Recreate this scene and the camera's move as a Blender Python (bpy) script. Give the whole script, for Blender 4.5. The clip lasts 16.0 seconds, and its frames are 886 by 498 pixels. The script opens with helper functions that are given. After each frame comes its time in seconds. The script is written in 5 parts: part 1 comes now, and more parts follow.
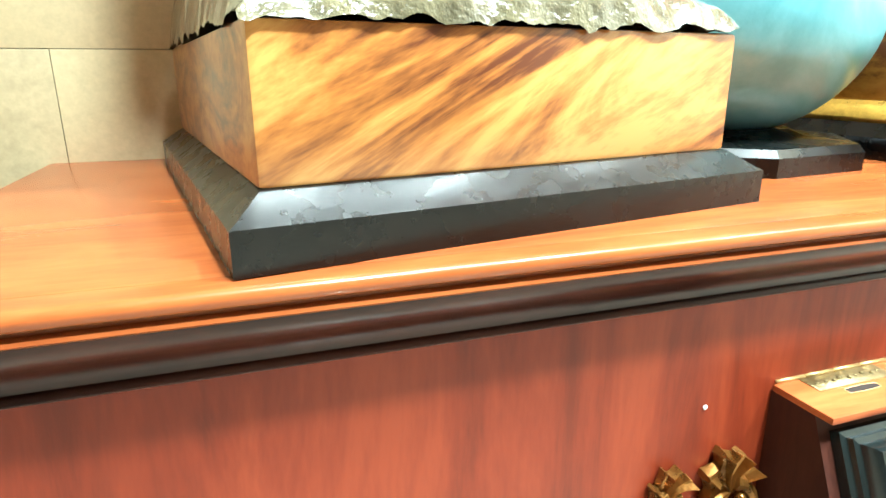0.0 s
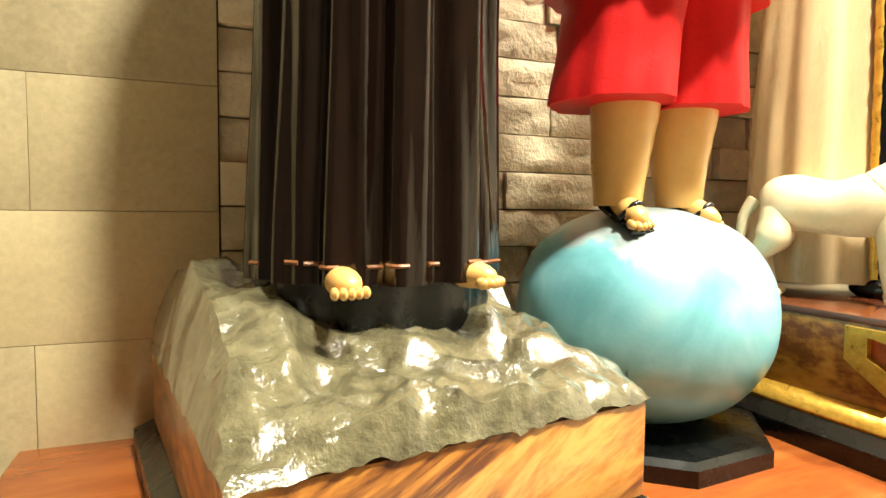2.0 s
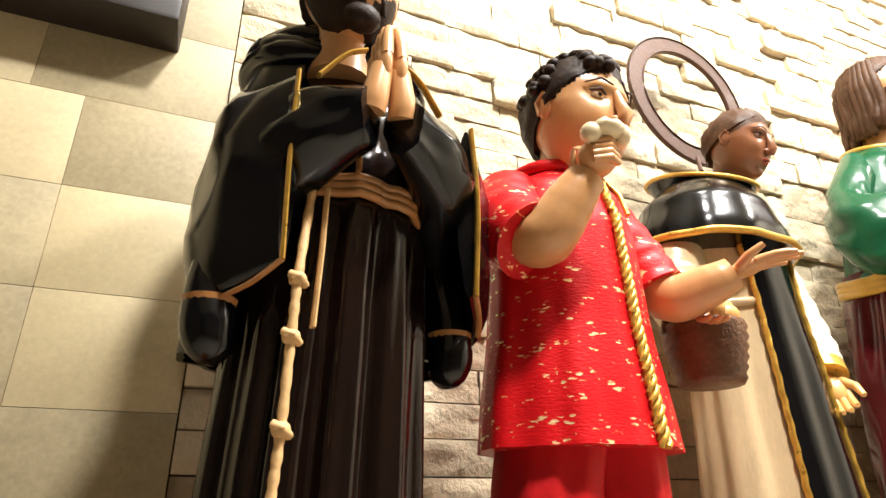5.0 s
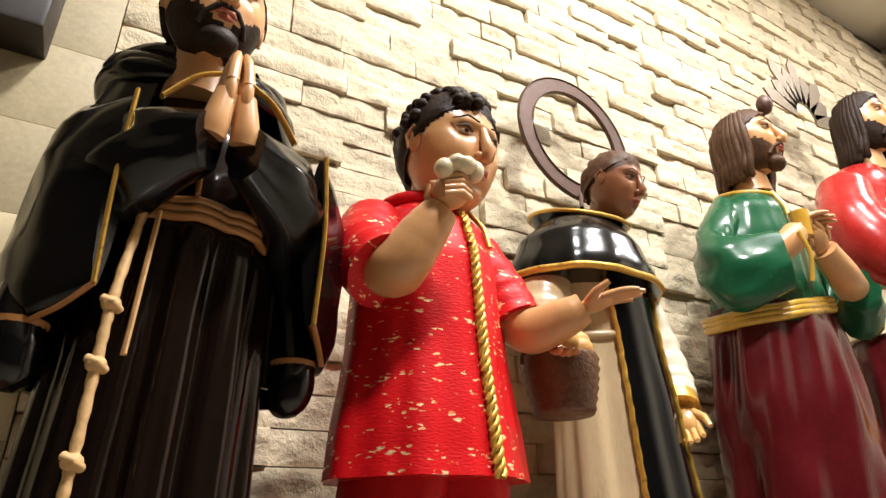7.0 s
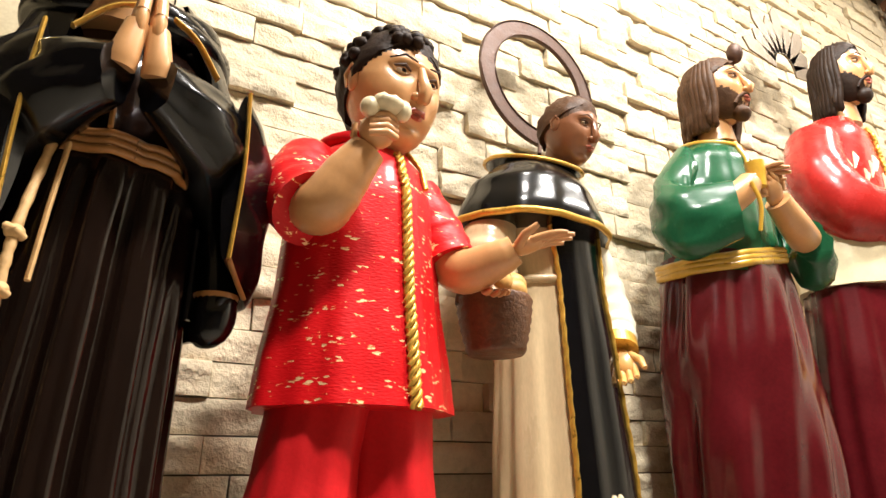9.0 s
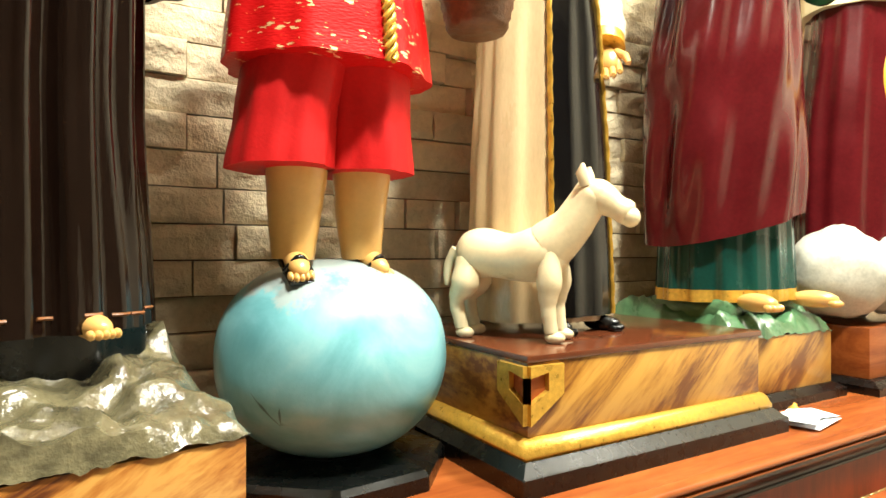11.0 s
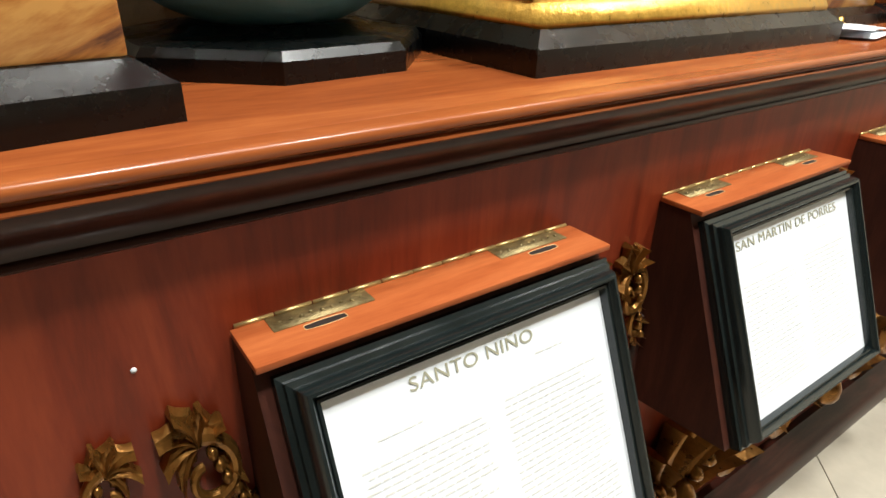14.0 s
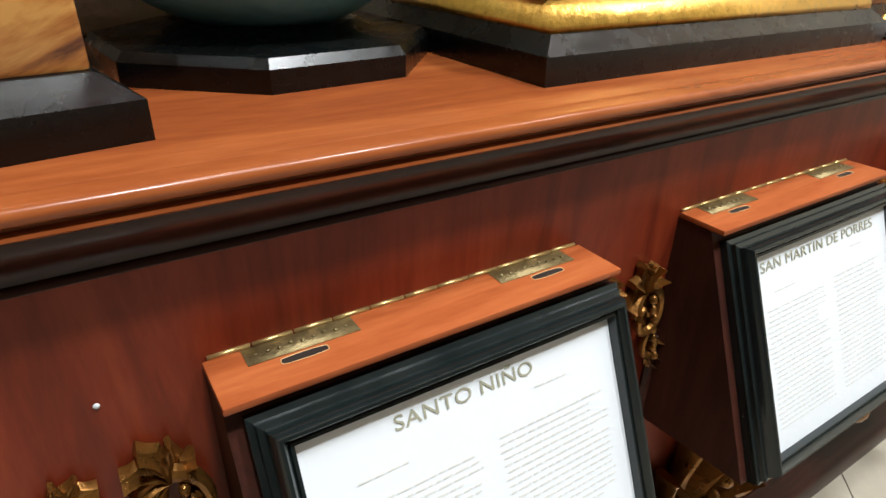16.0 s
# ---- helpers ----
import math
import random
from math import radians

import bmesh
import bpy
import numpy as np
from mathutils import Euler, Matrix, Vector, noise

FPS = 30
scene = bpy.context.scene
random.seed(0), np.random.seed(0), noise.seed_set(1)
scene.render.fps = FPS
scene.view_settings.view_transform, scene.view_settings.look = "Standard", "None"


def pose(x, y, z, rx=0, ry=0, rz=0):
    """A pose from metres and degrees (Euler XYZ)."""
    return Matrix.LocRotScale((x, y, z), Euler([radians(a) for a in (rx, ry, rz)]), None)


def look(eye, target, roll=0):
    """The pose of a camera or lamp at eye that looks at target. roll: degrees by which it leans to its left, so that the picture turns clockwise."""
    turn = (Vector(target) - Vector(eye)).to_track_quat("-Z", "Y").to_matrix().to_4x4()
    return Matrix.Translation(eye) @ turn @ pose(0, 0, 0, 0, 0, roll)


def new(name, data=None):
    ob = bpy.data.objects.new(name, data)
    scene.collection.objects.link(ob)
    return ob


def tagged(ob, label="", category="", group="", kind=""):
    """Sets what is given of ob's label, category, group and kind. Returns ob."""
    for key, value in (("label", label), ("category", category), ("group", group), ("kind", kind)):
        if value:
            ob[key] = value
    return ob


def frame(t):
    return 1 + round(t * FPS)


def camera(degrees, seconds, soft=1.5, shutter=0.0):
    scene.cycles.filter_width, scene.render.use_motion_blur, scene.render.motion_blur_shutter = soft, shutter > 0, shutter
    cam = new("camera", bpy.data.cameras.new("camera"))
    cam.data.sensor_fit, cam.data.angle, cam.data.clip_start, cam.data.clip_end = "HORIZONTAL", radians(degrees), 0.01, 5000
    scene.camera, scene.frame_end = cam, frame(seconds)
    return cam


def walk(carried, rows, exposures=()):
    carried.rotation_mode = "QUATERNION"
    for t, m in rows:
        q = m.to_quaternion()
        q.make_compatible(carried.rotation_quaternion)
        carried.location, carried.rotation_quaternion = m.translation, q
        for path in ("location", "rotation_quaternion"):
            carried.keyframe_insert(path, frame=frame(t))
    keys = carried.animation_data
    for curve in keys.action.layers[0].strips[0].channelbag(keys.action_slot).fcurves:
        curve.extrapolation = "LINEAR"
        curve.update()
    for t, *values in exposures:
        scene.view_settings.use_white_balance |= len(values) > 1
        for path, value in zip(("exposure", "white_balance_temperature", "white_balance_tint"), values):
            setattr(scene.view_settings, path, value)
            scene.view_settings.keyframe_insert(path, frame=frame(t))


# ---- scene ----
import collections
cam = camera(72.6, 16.0)
PATH = [
    (0, (0.276, -0.338, 1.01), (0.885, 1.484, 0.451), -0.29),
    (0.5, (0.276, -0.339, 1.043), (0.909, 1.507, 0.604), 0.25),
    (1, (0.274, -0.351, 1.09), (0.947, 1.5, 0.741), 0.4),
    (1.5, (0.269, -0.361, 1.146), (0.994, 1.486, 0.894), 0.23),
    (2, (0.27, -0.376, 1.214), (1.019, 1.475, 1.089), 0.57),
    (2.5, (0.275, -0.392, 1.272), (1.035, 1.455, 1.386), 0.31),
    (3, (0.279, -0.408, 1.321), (1.05, 1.413, 1.621), 0.5),
    (3.5, (0.284, -0.424, 1.353), (1.043, 1.37, 1.805), -0.22),
    (4, (0.285, -0.445, 1.39), (0.998, 1.317, 2.012), -0.29),
    (4.2, (0.286, -0.452, 1.399), (0.999, 1.294, 2.067), -0.35),
    (6.3, (0.351, -0.518, 1.416), (1.167, 1.08, 2.3), -1.54),
    (6.5, (0.362, -0.524, 1.415), (1.213, 1.059, 2.292), -1.5),
    (7, (0.391, -0.536, 1.416), (1.299, 1.023, 2.278), -1.57),
    (7.5, (0.415, -0.55, 1.407), (1.326, 1.015, 2.256), -1.43),
    (8, (0.444, -0.576, 1.4), (1.357, 0.984, 2.256), -1.02),
    (8.2, (0.453, -0.585, 1.401), (1.371, 0.975, 2.252), -0.73),
    (10.3, (0.491, -0.592, 1.314), (1.505, 1.112, 1.573), 0.14),
    (10.5, (0.495, -0.59, 1.289), (1.521, 1.117, 1.476), 0.48),
    (11, (0.508, -0.581, 1.232), (1.532, 1.138, 1.243), 0.04),
    (11.5, (0.513, -0.556, 1.17), (1.512, 1.158, 0.91), -0),
    (12, (0.522, -0.523, 1.134), (1.521, 1.155, 0.703), 0.04),
    (12.5, (0.539, -0.485, 1.106), (1.556, 1.14, 0.534), 0.7),
    (13, (0.572, -0.444, 1.072), (1.646, 1.089, 0.367), 1.7),
    (13.5, (0.579, -0.416, 1.038), (1.639, 1.08, 0.238), 1.4),
    (14, (0.586, -0.392, 1.016), (1.629, 1.065, 0.128), 1.3),
    (14.5, (0.599, -0.37, 1.003), (1.642, 1.048, 0.052), 1.8),
    (15, (0.614, -0.357, 0.989), (1.655, 1.031, -0.007), 1.5),
    (15.5, (0.626, -0.357, 0.993), (1.633, 1.043, -0.021), 1.9),
    (16, (0.632, -0.366, 1.028), (1.599, 1.116, 0.097), 1.4),
]
walk(cam, [(t, look(eye, target, roll)) for t, eye, target, roll in PATH],
     ((0, 1.6, 5000, -6), (0.5, 1.3, 5900, -6), (1.5, 0.9, 6500, -4), (2.5, 0.95, 6700, 10), (3.2, 1.0, 6700, 12), (4.2, 0.7, 6200, 12), (6.3, -0.6, 5850, 14), (8.2, -0.6, 5850, 14),
      (10.3, 0.6, 6500, 11), (11.2, 0.42, 6350, 1), (12.0, 0.4, 6400, -2), (13.5, -0.05, 6100, 6), (14.5, -0.35, 5550, 10), (16.0, -0.45, 5500, 10)))

# ---------------------------------------------------------------- light
world = bpy.data.worlds.new("world")
scene.world = world
world.use_nodes = True
world.node_tree.nodes["Background"].inputs[0].default_value = (1.0, 0.90, 0.75, 1)
world.node_tree.nodes["Background"].inputs[1].default_value = 0.03


def ceiling_lamp_light(x, y, z, size, power, color=(1.0, 0.935, 0.80)):
    d = bpy.data.lights.new("lamp_light", "AREA")
    d.shape, d.size, d.energy, d.color = "DISK", size, power, color
    ob = new("lamp_light", d)
    ob.matrix_world = pose(x, y, z)
    return ob


# recessed downlights of the room, in a row before the shelf
LAMPS = [(0.88, -1.2, 160), (2.05, -0.85, 125), (3.6, -0.6, 50), (1.3, -0.35, 30)]
for lx, ly, power in LAMPS:
    ceiling_lamp_light(lx, ly, 3.955, 0.30, power)

# ---------------------------------------------------------------- materials


def nodes_of(name):
    m = bpy.data.materials.new(name)
    m.use_nodes = True
    nt = m.node_tree
    return m, nt, nt.nodes["Principled BSDF"]


def ramp(nt, fac, stops):
    r = nt.nodes.new("ShaderNodeValToRGB")
    while len(r.color_ramp.elements) < len(stops):
        r.color_ramp.elements.new(0.5)
    for e, (p, c) in zip(r.color_ramp.elements, stops):
        e.position, e.color = p, (*c, 1)
    nt.links.new(fac, r.inputs[0])
    return r.outputs[0]


def tex(nt, kind="Noise", scale=10, detail=4, rough=0.6, distortion=0.0, stretch=(1, 1, 1), turn=(0, 0, 0), generated=False):
    c = nt.nodes.new("ShaderNodeTexCoord")
    mp = nt.nodes.new("ShaderNodeMapping")
    mp.inputs["Scale"].default_value = stretch
    first = nt.nodes.new("ShaderNodeMapping")
    first.inputs["Rotation"].default_value = [radians(a) for a in turn]
    nt.links.new(c.outputs["Generated" if generated else "Object"], first.inputs[0])
    nt.links.new(first.outputs[0], mp.inputs[0])
    n = nt.nodes.new("ShaderNodeTex" + kind)
    n.inputs["Scale"].default_value = scale
    if kind == "Noise":
        n.inputs["Detail"].default_value, n.inputs["Roughness"].default_value, n.inputs["Distortion"].default_value = detail, rough, distortion
    nt.links.new(mp.outputs[0], n.inputs["Vector"])
    return n


def bump(nt, bsdf, height, strength=0.3, distance=0.002):
    b = nt.nodes.new("ShaderNodeBump")
    b.inputs["Strength"].default_value, b.inputs["Distance"].default_value = strength, distance
    nt.links.new(height, b.inputs["Height"])
    nt.links.new(b.outputs[0], bsdf.inputs["Normal"])


def shade(c, f):
    return tuple(min(1, v * f) for v in c)


def paint(name, c, rough=0.35, metal=0.0, var=0.2, scale=14, bumps=0.15, coat=0.0, fine=120, stretch=(1, 1, 1), island=0.0, spec=0.5, depth=0.004):
    """A painted or plain surface with blotches and fine grain."""
    m, nt, b = nodes_of(name)
    a = tex(nt, scale=scale, detail=5, stretch=stretch)
    g = tex(nt, scale=fine, detail=3, stretch=stretch)
    mix = nt.nodes.new("ShaderNodeMix")
    mix.inputs[0].default_value = 0.35
    nt.links.new(a.outputs[0], mix.inputs[2])
    nt.links.new(g.outputs[0], mix.inputs[3])
    fac = mix.outputs[0]
    if island:
        info = nt.nodes.new("ShaderNodeObjectInfo")
        geo = nt.nodes.new("ShaderNodeNewGeometry")
        add = nt.nodes.new("ShaderNodeMath")
        add.operation = "ADD"
        nt.links.new(info.outputs["Random"], add.inputs[0])
        nt.links.new(geo.outputs["Random Per Island"], add.inputs[1])
        fr = nt.nodes.new("ShaderNodeMath")
        fr.operation = "FRACT"
        nt.links.new(add.outputs[0], fr.inputs[0])
        mx = nt.nodes.new("ShaderNodeMix")
        mx.inputs[0].default_value = island
        nt.links.new(fac, mx.inputs[2])
        nt.links.new(fr.outputs[0], mx.inputs[3])
        fac = mx.outputs[0]
    col = ramp(nt, fac, [(0.25, shade(c, 1 - var)), (0.5, c), (0.75, shade(c, 1 + var))])
    nt.links.new(col, b.inputs["Base Color"])
    b.inputs["Roughness"].default_value, b.inputs["Metallic"].default_value = rough, metal
    b.inputs["Coat Weight"].default_value, b.inputs["Coat Roughness"].default_value = coat, 0.12
    b.inputs["Specular IOR Level"].default_value = spec
    rr = ramp(nt, a.outputs[0], [(0.3, (rough * 0.8,) * 3), (0.7, (min(1, rough * 1.25),) * 3)])
    nt.links.new(rr, b.inputs["Roughness"])
    if bumps:
        bump(nt, b, mix.outputs[0], bumps, depth)
    return m


def wood(name, dark, mid, light, scale=3, stretch=(1, 6, 6), turn=(0, 0, 0), rough=0.3, coat=0.3, distortion=1.5, spread=0.13, spec=0.5):
    m, nt, b = nodes_of(name)
    n = tex(nt, scale=scale, detail=6, rough=0.62, distortion=distortion, stretch=stretch, turn=turn)
    g = tex(nt, scale=scale * 14, detail=3, stretch=stretch, turn=turn)
    mix = nt.nodes.new("ShaderNodeMix")
    mix.inputs[0].default_value = 0.2
    nt.links.new(n.outputs[0], mix.inputs[2])
    nt.links.new(g.outputs[0], mix.inputs[3])
    nt.links.new(ramp(nt, mix.outputs[0], [(0.5 - spread, dark), (0.5, mid), (0.5 + spread, light)]), b.inputs["Base Color"])
    b.inputs["Roughness"].default_value, b.inputs["Specular IOR Level"].default_value = rough, spec
    b.inputs["Coat Weight"].default_value, b.inputs["Coat Roughness"].default_value = coat, 0.15
    bump(nt, b, mix.outputs[0], 0.08, 0.002)
    return m


RED_WOOD = wood("red_varnished_wood", (0.20, 0.048, 0.012), (0.26, 0.068, 0.016), (0.315, 0.092, 0.023), 2.2, (1, 5, 8), rough=0.26, coat=0.15, spec=0.25)
PANEL_WOOD = wood("red_panel_wood", (0.12, 0.017, 0.006), (0.175, 0.025, 0.008), (0.22, 0.036, 0.011), 2.0, (7, 1, 1), rough=0.38, coat=0.0, spec=0.25)
DARK_MOULD = wood("dark_moulding_wood", (0.016, 0.005, 0.004), (0.030, 0.009, 0.006), (0.055, 0.016, 0.010), 3, (1, 6, 6), rough=0.28, coat=0.05, spec=0.25)
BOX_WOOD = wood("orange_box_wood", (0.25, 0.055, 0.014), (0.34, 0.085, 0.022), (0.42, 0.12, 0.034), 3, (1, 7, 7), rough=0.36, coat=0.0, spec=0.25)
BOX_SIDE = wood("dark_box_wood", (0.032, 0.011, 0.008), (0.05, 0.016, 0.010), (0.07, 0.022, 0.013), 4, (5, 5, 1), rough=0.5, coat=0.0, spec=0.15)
FIGURED = wood("figured_plinth_wood", (0.085, 0.022, 0.006), (0.34, 0.13, 0.024), (0.50, 0.26, 0.065), 5.2, (0.42, 1.0, 2.4), (0, 28, 0), rough=0.3, coat=0.4, distortion=2.4, spread=0.10)
FIGURED_GOLD = wood("golden_plinth_wood", (0.14, 0.04, 0.006), (0.40, 0.19, 0.03), (0.52, 0.28, 0.055), 3.6, (0.4, 1.0, 2.6), (0, 40, 0), rough=0.3, coat=0.4, distortion=1.2, spread=0.08)
BLACK = paint("black_gloss_paint", (0.0022, 0.0026, 0.0026), 0.27, coat=0.0, var=0.3, bumps=0.05, scale=30, spec=0.48)
FRAME_BLACK = paint("frame_black_paint", (0.008, 0.012, 0.012), 0.2, coat=0.0, var=0.3, bumps=0.0, scale=40, spec=0.6)
ROCK = paint("rock_green_grey", (0.10, 0.088, 0.050), 0.16, var=0.9, scale=26, coat=1.0, bumps=1.0, fine=70, spec=0.55, depth=0.008)
GREEN_ROCK = paint("green_grass_paint", (0.07, 0.16, 0.075), 0.3, var=0.5, scale=14, coat=0.5, bumps=0.5)
ROBE = paint("dark_brown_robe", (0.0075, 0.0034, 0.0022), 0.14, var=0.45, scale=18, coat=0.1, bumps=0.35, fine=50, stretch=(2, 2, 0.4), spec=0.42)
CAPE_BLACK = paint("black_cape", (0.002, 0.0019, 0.0024), 0.17, var=0.3, scale=18, coat=0.0, bumps=0.16, fine=60, spec=0.42)
GOLD_TRIM = paint("gold_trim", (0.62, 0.36, 0.055), 0.32, metal=0.5, var=0.25, scale=60, bumps=0.3)
YELLOW = paint("yellow_paint", (0.62, 0.36, 0.035), 0.3, var=0.25, coat=0.4)
ORANGE_TRIM = paint("orange_brown_trim", (0.36, 0.16, 0.045), 0.35, var=0.3, scale=40)
HEM_BROWN = paint("worn_hem_paint", (0.20, 0.075, 0.025), 0.4, var=0.5, scale=60)
CORD = paint("cream_cord", (0.58, 0.36, 0.15), 0.6, var=0.3, scale=80, bumps=0.5)
SKIN = paint("painted_skin", (0.60, 0.31, 0.125), 0.34, var=0.14, scale=9, coat=0.2, bumps=0.05)
SKIN_LEG = paint("painted_yellow_skin", (0.66, 0.38, 0.12), 0.32, var=0.12, scale=9, coat=0.3, bumps=0.04)
SKIN_DARK = paint("painted_brown_skin", (0.26, 0.105, 0.045), 0.33, var=0.15, scale=9, coat=0.2, bumps=0.05)
HAIR = paint("dark_painted_hair", (0.022, 0.011, 0.006), 0.55, var=0.5, scale=40, bumps=0.9, fine=90, coat=0.0, spec=0.2)
HAIR_BROWN = paint("brown_painted_hair", (0.085, 0.04, 0.018), 0.55, var=0.5, scale=40, bumps=0.9, fine=90, coat=0.0, spec=0.2)
LIP = paint("lip_paint", (0.38, 0.10, 0.06), 0.35, var=0.1)
WHITE_EYE = paint("eye_white", (0.62, 0.52, 0.4), 0.3, var=0.05)
GLOBE = None
SHORTS = paint("red_shorts_cloth", (0.56, 0.012, 0.014), 0.55, var=0.2, scale=12, bumps=0.3, fine=160, spec=0.15)
CREAM_ROBE = paint("cream_robe", (0.60, 0.45, 0.26), 0.3, var=0.22, scale=10, coat=0.3, bumps=0.1, stretch=(2, 2, 0.5))
WHITE_CLOTH = paint("white_sleeve", (0.72, 0.66, 0.52), 0.35, var=0.12, coat=0.2)
GREEN_CLOTH = paint("green_tunic", (0.012, 0.085, 0.035), 0.24, var=0.35, scale=10, coat=0.2, bumps=0.1, spec=0.3)
TEAL_CLOTH = paint("teal_skirt", (0.006, 0.045, 0.035), 0.24, var=0.35, scale=10, coat=0.2, spec=0.3)
RED_GLOSS = paint("brown_red_gloss", (0.11, 0.030, 0.012), 0.16, var=0.3, scale=14, coat=0.5, bumps=0.12)
MAROON = paint("maroon_drape", (0.075, 0.005, 0.007), 0.2, var=0.4, scale=9, coat=0.1, bumps=0.1, spec=0.3)
RED_CLOTH = paint("red_mantle", (0.36, 0.018, 0.014), 0.26, var=0.3, scale=20, coat=0.2, spec=0.3)
IVORY = paint("ivory_paint", (0.74, 0.62, 0.40), 0.32, var=0.16, scale=12, coat=0.3, bumps=0.12)
CLOUD = paint("cloud_white_paint", (0.54, 0.53, 0.46), 0.35, var=0.4, scale=10, coat=0.2)
BASKET = paint("basket_brown", (0.13, 0.055, 0.022), 0.5, var=0.4, scale=60, bumps=0.8)
BREAD = paint("bread_crust", (0.52, 0.28, 0.07), 0.5, var=0.3, scale=30)
RUST = paint("brown_halo_metal", (0.085, 0.04, 0.024), 0.5, metal=0.3, var=0.35, scale=40, bumps=0.5)
RAY_METAL = paint("dull_ray_metal", (0.16, 0.12, 0.075), 0.45, metal=0.6, var=0.3, scale=40)
GILT = paint("carved_gilt", (0.24, 0.11, 0.022), 0.3, metal=0.75, var=0.5, scale=45, bumps=0.4)
BRASS = paint("worn_brass", (0.26, 0.20, 0.09), 0.42, metal=0.7, var=0.45, scale=160, bumps=0.5, fine=500)
BRASS_EDGE = paint("bright_brass", (0.55, 0.40, 0.16), 0.35, metal=0.8, var=0.3, scale=90)
PAPER = paint("white_paper", (0.76, 0.79, 0.83), 0.6, var=0.03, scale=6, bumps=0.0)
INK = paint("grey_ink", (0.34, 0.33, 0.24), 0.7, var=0.1, bumps=0.0)
INK_FAINT = paint("faint_ink", (0.66, 0.66, 0.63), 0.7, var=0.15, bumps=0.0)
STONE = paint("split_stone", (0.66, 0.56, 0.39), 0.82, var=0.3, scale=22, bumps=1.0, depth=0.012, fine=75, island=0.28, spec=0.25)
MORTAR = paint("dark_joint", (0.11, 0.082, 0.05), 0.9, var=0.3, bumps=0.5)
SLAB = paint("smooth_cream_slab", (0.50, 0.41, 0.24), 0.5, var=0.42, scale=4, bumps=0.12, island=0.3)
# for walls out of view: darkened so that they throw back little light
ROOM = paint("dark_unseen_wall", (0.07, 0.053, 0.036), 0.8, var=0.1, scale=3, bumps=0.1)
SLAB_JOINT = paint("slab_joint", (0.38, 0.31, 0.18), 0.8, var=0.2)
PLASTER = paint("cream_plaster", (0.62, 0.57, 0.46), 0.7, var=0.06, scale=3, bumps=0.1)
TILE = paint("marble_floor_tile", (0.50, 0.45, 0.36), 0.18, var=0.12, scale=5, coat=0.2, bumps=0.0, fine=20, island=0.12)
GROUT = paint("floor_grout", (0.30, 0.26, 0.19), 0.8, var=0.2)
CORNICE = paint("brown_cornice", (0.13, 0.055, 0.025), 0.5, var=0.3)
DARK_IRON = paint("dark_bracket", (0.02, 0.013, 0.010), 0.5, var=0.3)
LAMP_GLASS, _nt, _b = nodes_of("lamp_glass")
_b.inputs["Emission Color"].default_value, _b.inputs["Emission Strength"].default_value = (1, 0.85, 0.6, 1), 6.0


def globe_material():
    m, nt, b = nodes_of("worn_blue_globe_paint")
    blue = ramp(nt, tex(nt, scale=7, detail=6, distortion=0.6).outputs[0], [(0.36, (0.12, 0.34, 0.39)), (0.5, (0.19, 0.45, 0.51)), (0.64, (0.29, 0.54, 0.58))])
    # worn grey-white patch near the top
    sep = nt.nodes.new("ShaderNodeSeparateXYZ")
    co = nt.nodes.new("ShaderNodeTexCoord")
    nt.links.new(co.outputs["Object"], sep.inputs[0])
    n = tex(nt, scale=9, detail=6, rough=0.7)
    add = nt.nodes.new("ShaderNodeMath")
    add.operation = "MULTIPLY_ADD"
    nt.links.new(sep.outputs[2], add.inputs[0])
    add.inputs[1].default_value = 4.8
    nt.links.new(n.outputs[0], add.inputs[2])
    worn = ramp(nt, add.outputs[0], [(0.93, (0, 0, 0)), (1.05, (1, 1, 1))])
    mix = nt.nodes.new("ShaderNodeMix")
    mix.data_type = "RGBA"
    nt.links.new(worn, mix.inputs[0])
    nt.links.new(blue, mix.inputs[6])
    mix.inputs[7].default_value = (0.31, 0.38, 0.39, 1)
    # fine dark cracks
    v = tex(nt, "Voronoi", scale=9, stretch=(1, 1, 0.45))
    v.feature = "DISTANCE_TO_EDGE"
    brk = tex(nt, scale=14, detail=2)
    crack = nt.nodes.new("ShaderNodeMath")
    crack.operation = "MULTIPLY_ADD"
    nt.links.new(brk.outputs[0], crack.inputs[0])
    crack.inputs[1].default_value = 0.16
    nt.links.new(v.outputs["Distance"], crack.inputs[2])
    line = ramp(nt, crack.outputs[0], [(0.046, (0.35, 0.35, 0.35)), (0.053, (1, 1, 1))])
    mul = nt.nodes.new("ShaderNodeMix")
    mul.data_type, mul.blend_type = "RGBA", "MULTIPLY"
    mul.inputs[0].default_value = 1.0
    nt.links.new(mix.outputs[2], mul.inputs[6])
    nt.links.new(line, mul.inputs[7])
    nt.links.new(mul.outputs[2], b.inputs["Base Color"])
    b.inputs["Roughness"].default_value, b.inputs["Coat Weight"].default_value = 0.36, 0.2
    bump(nt, b, n.outputs[0], 0.25, 0.004)
    return m


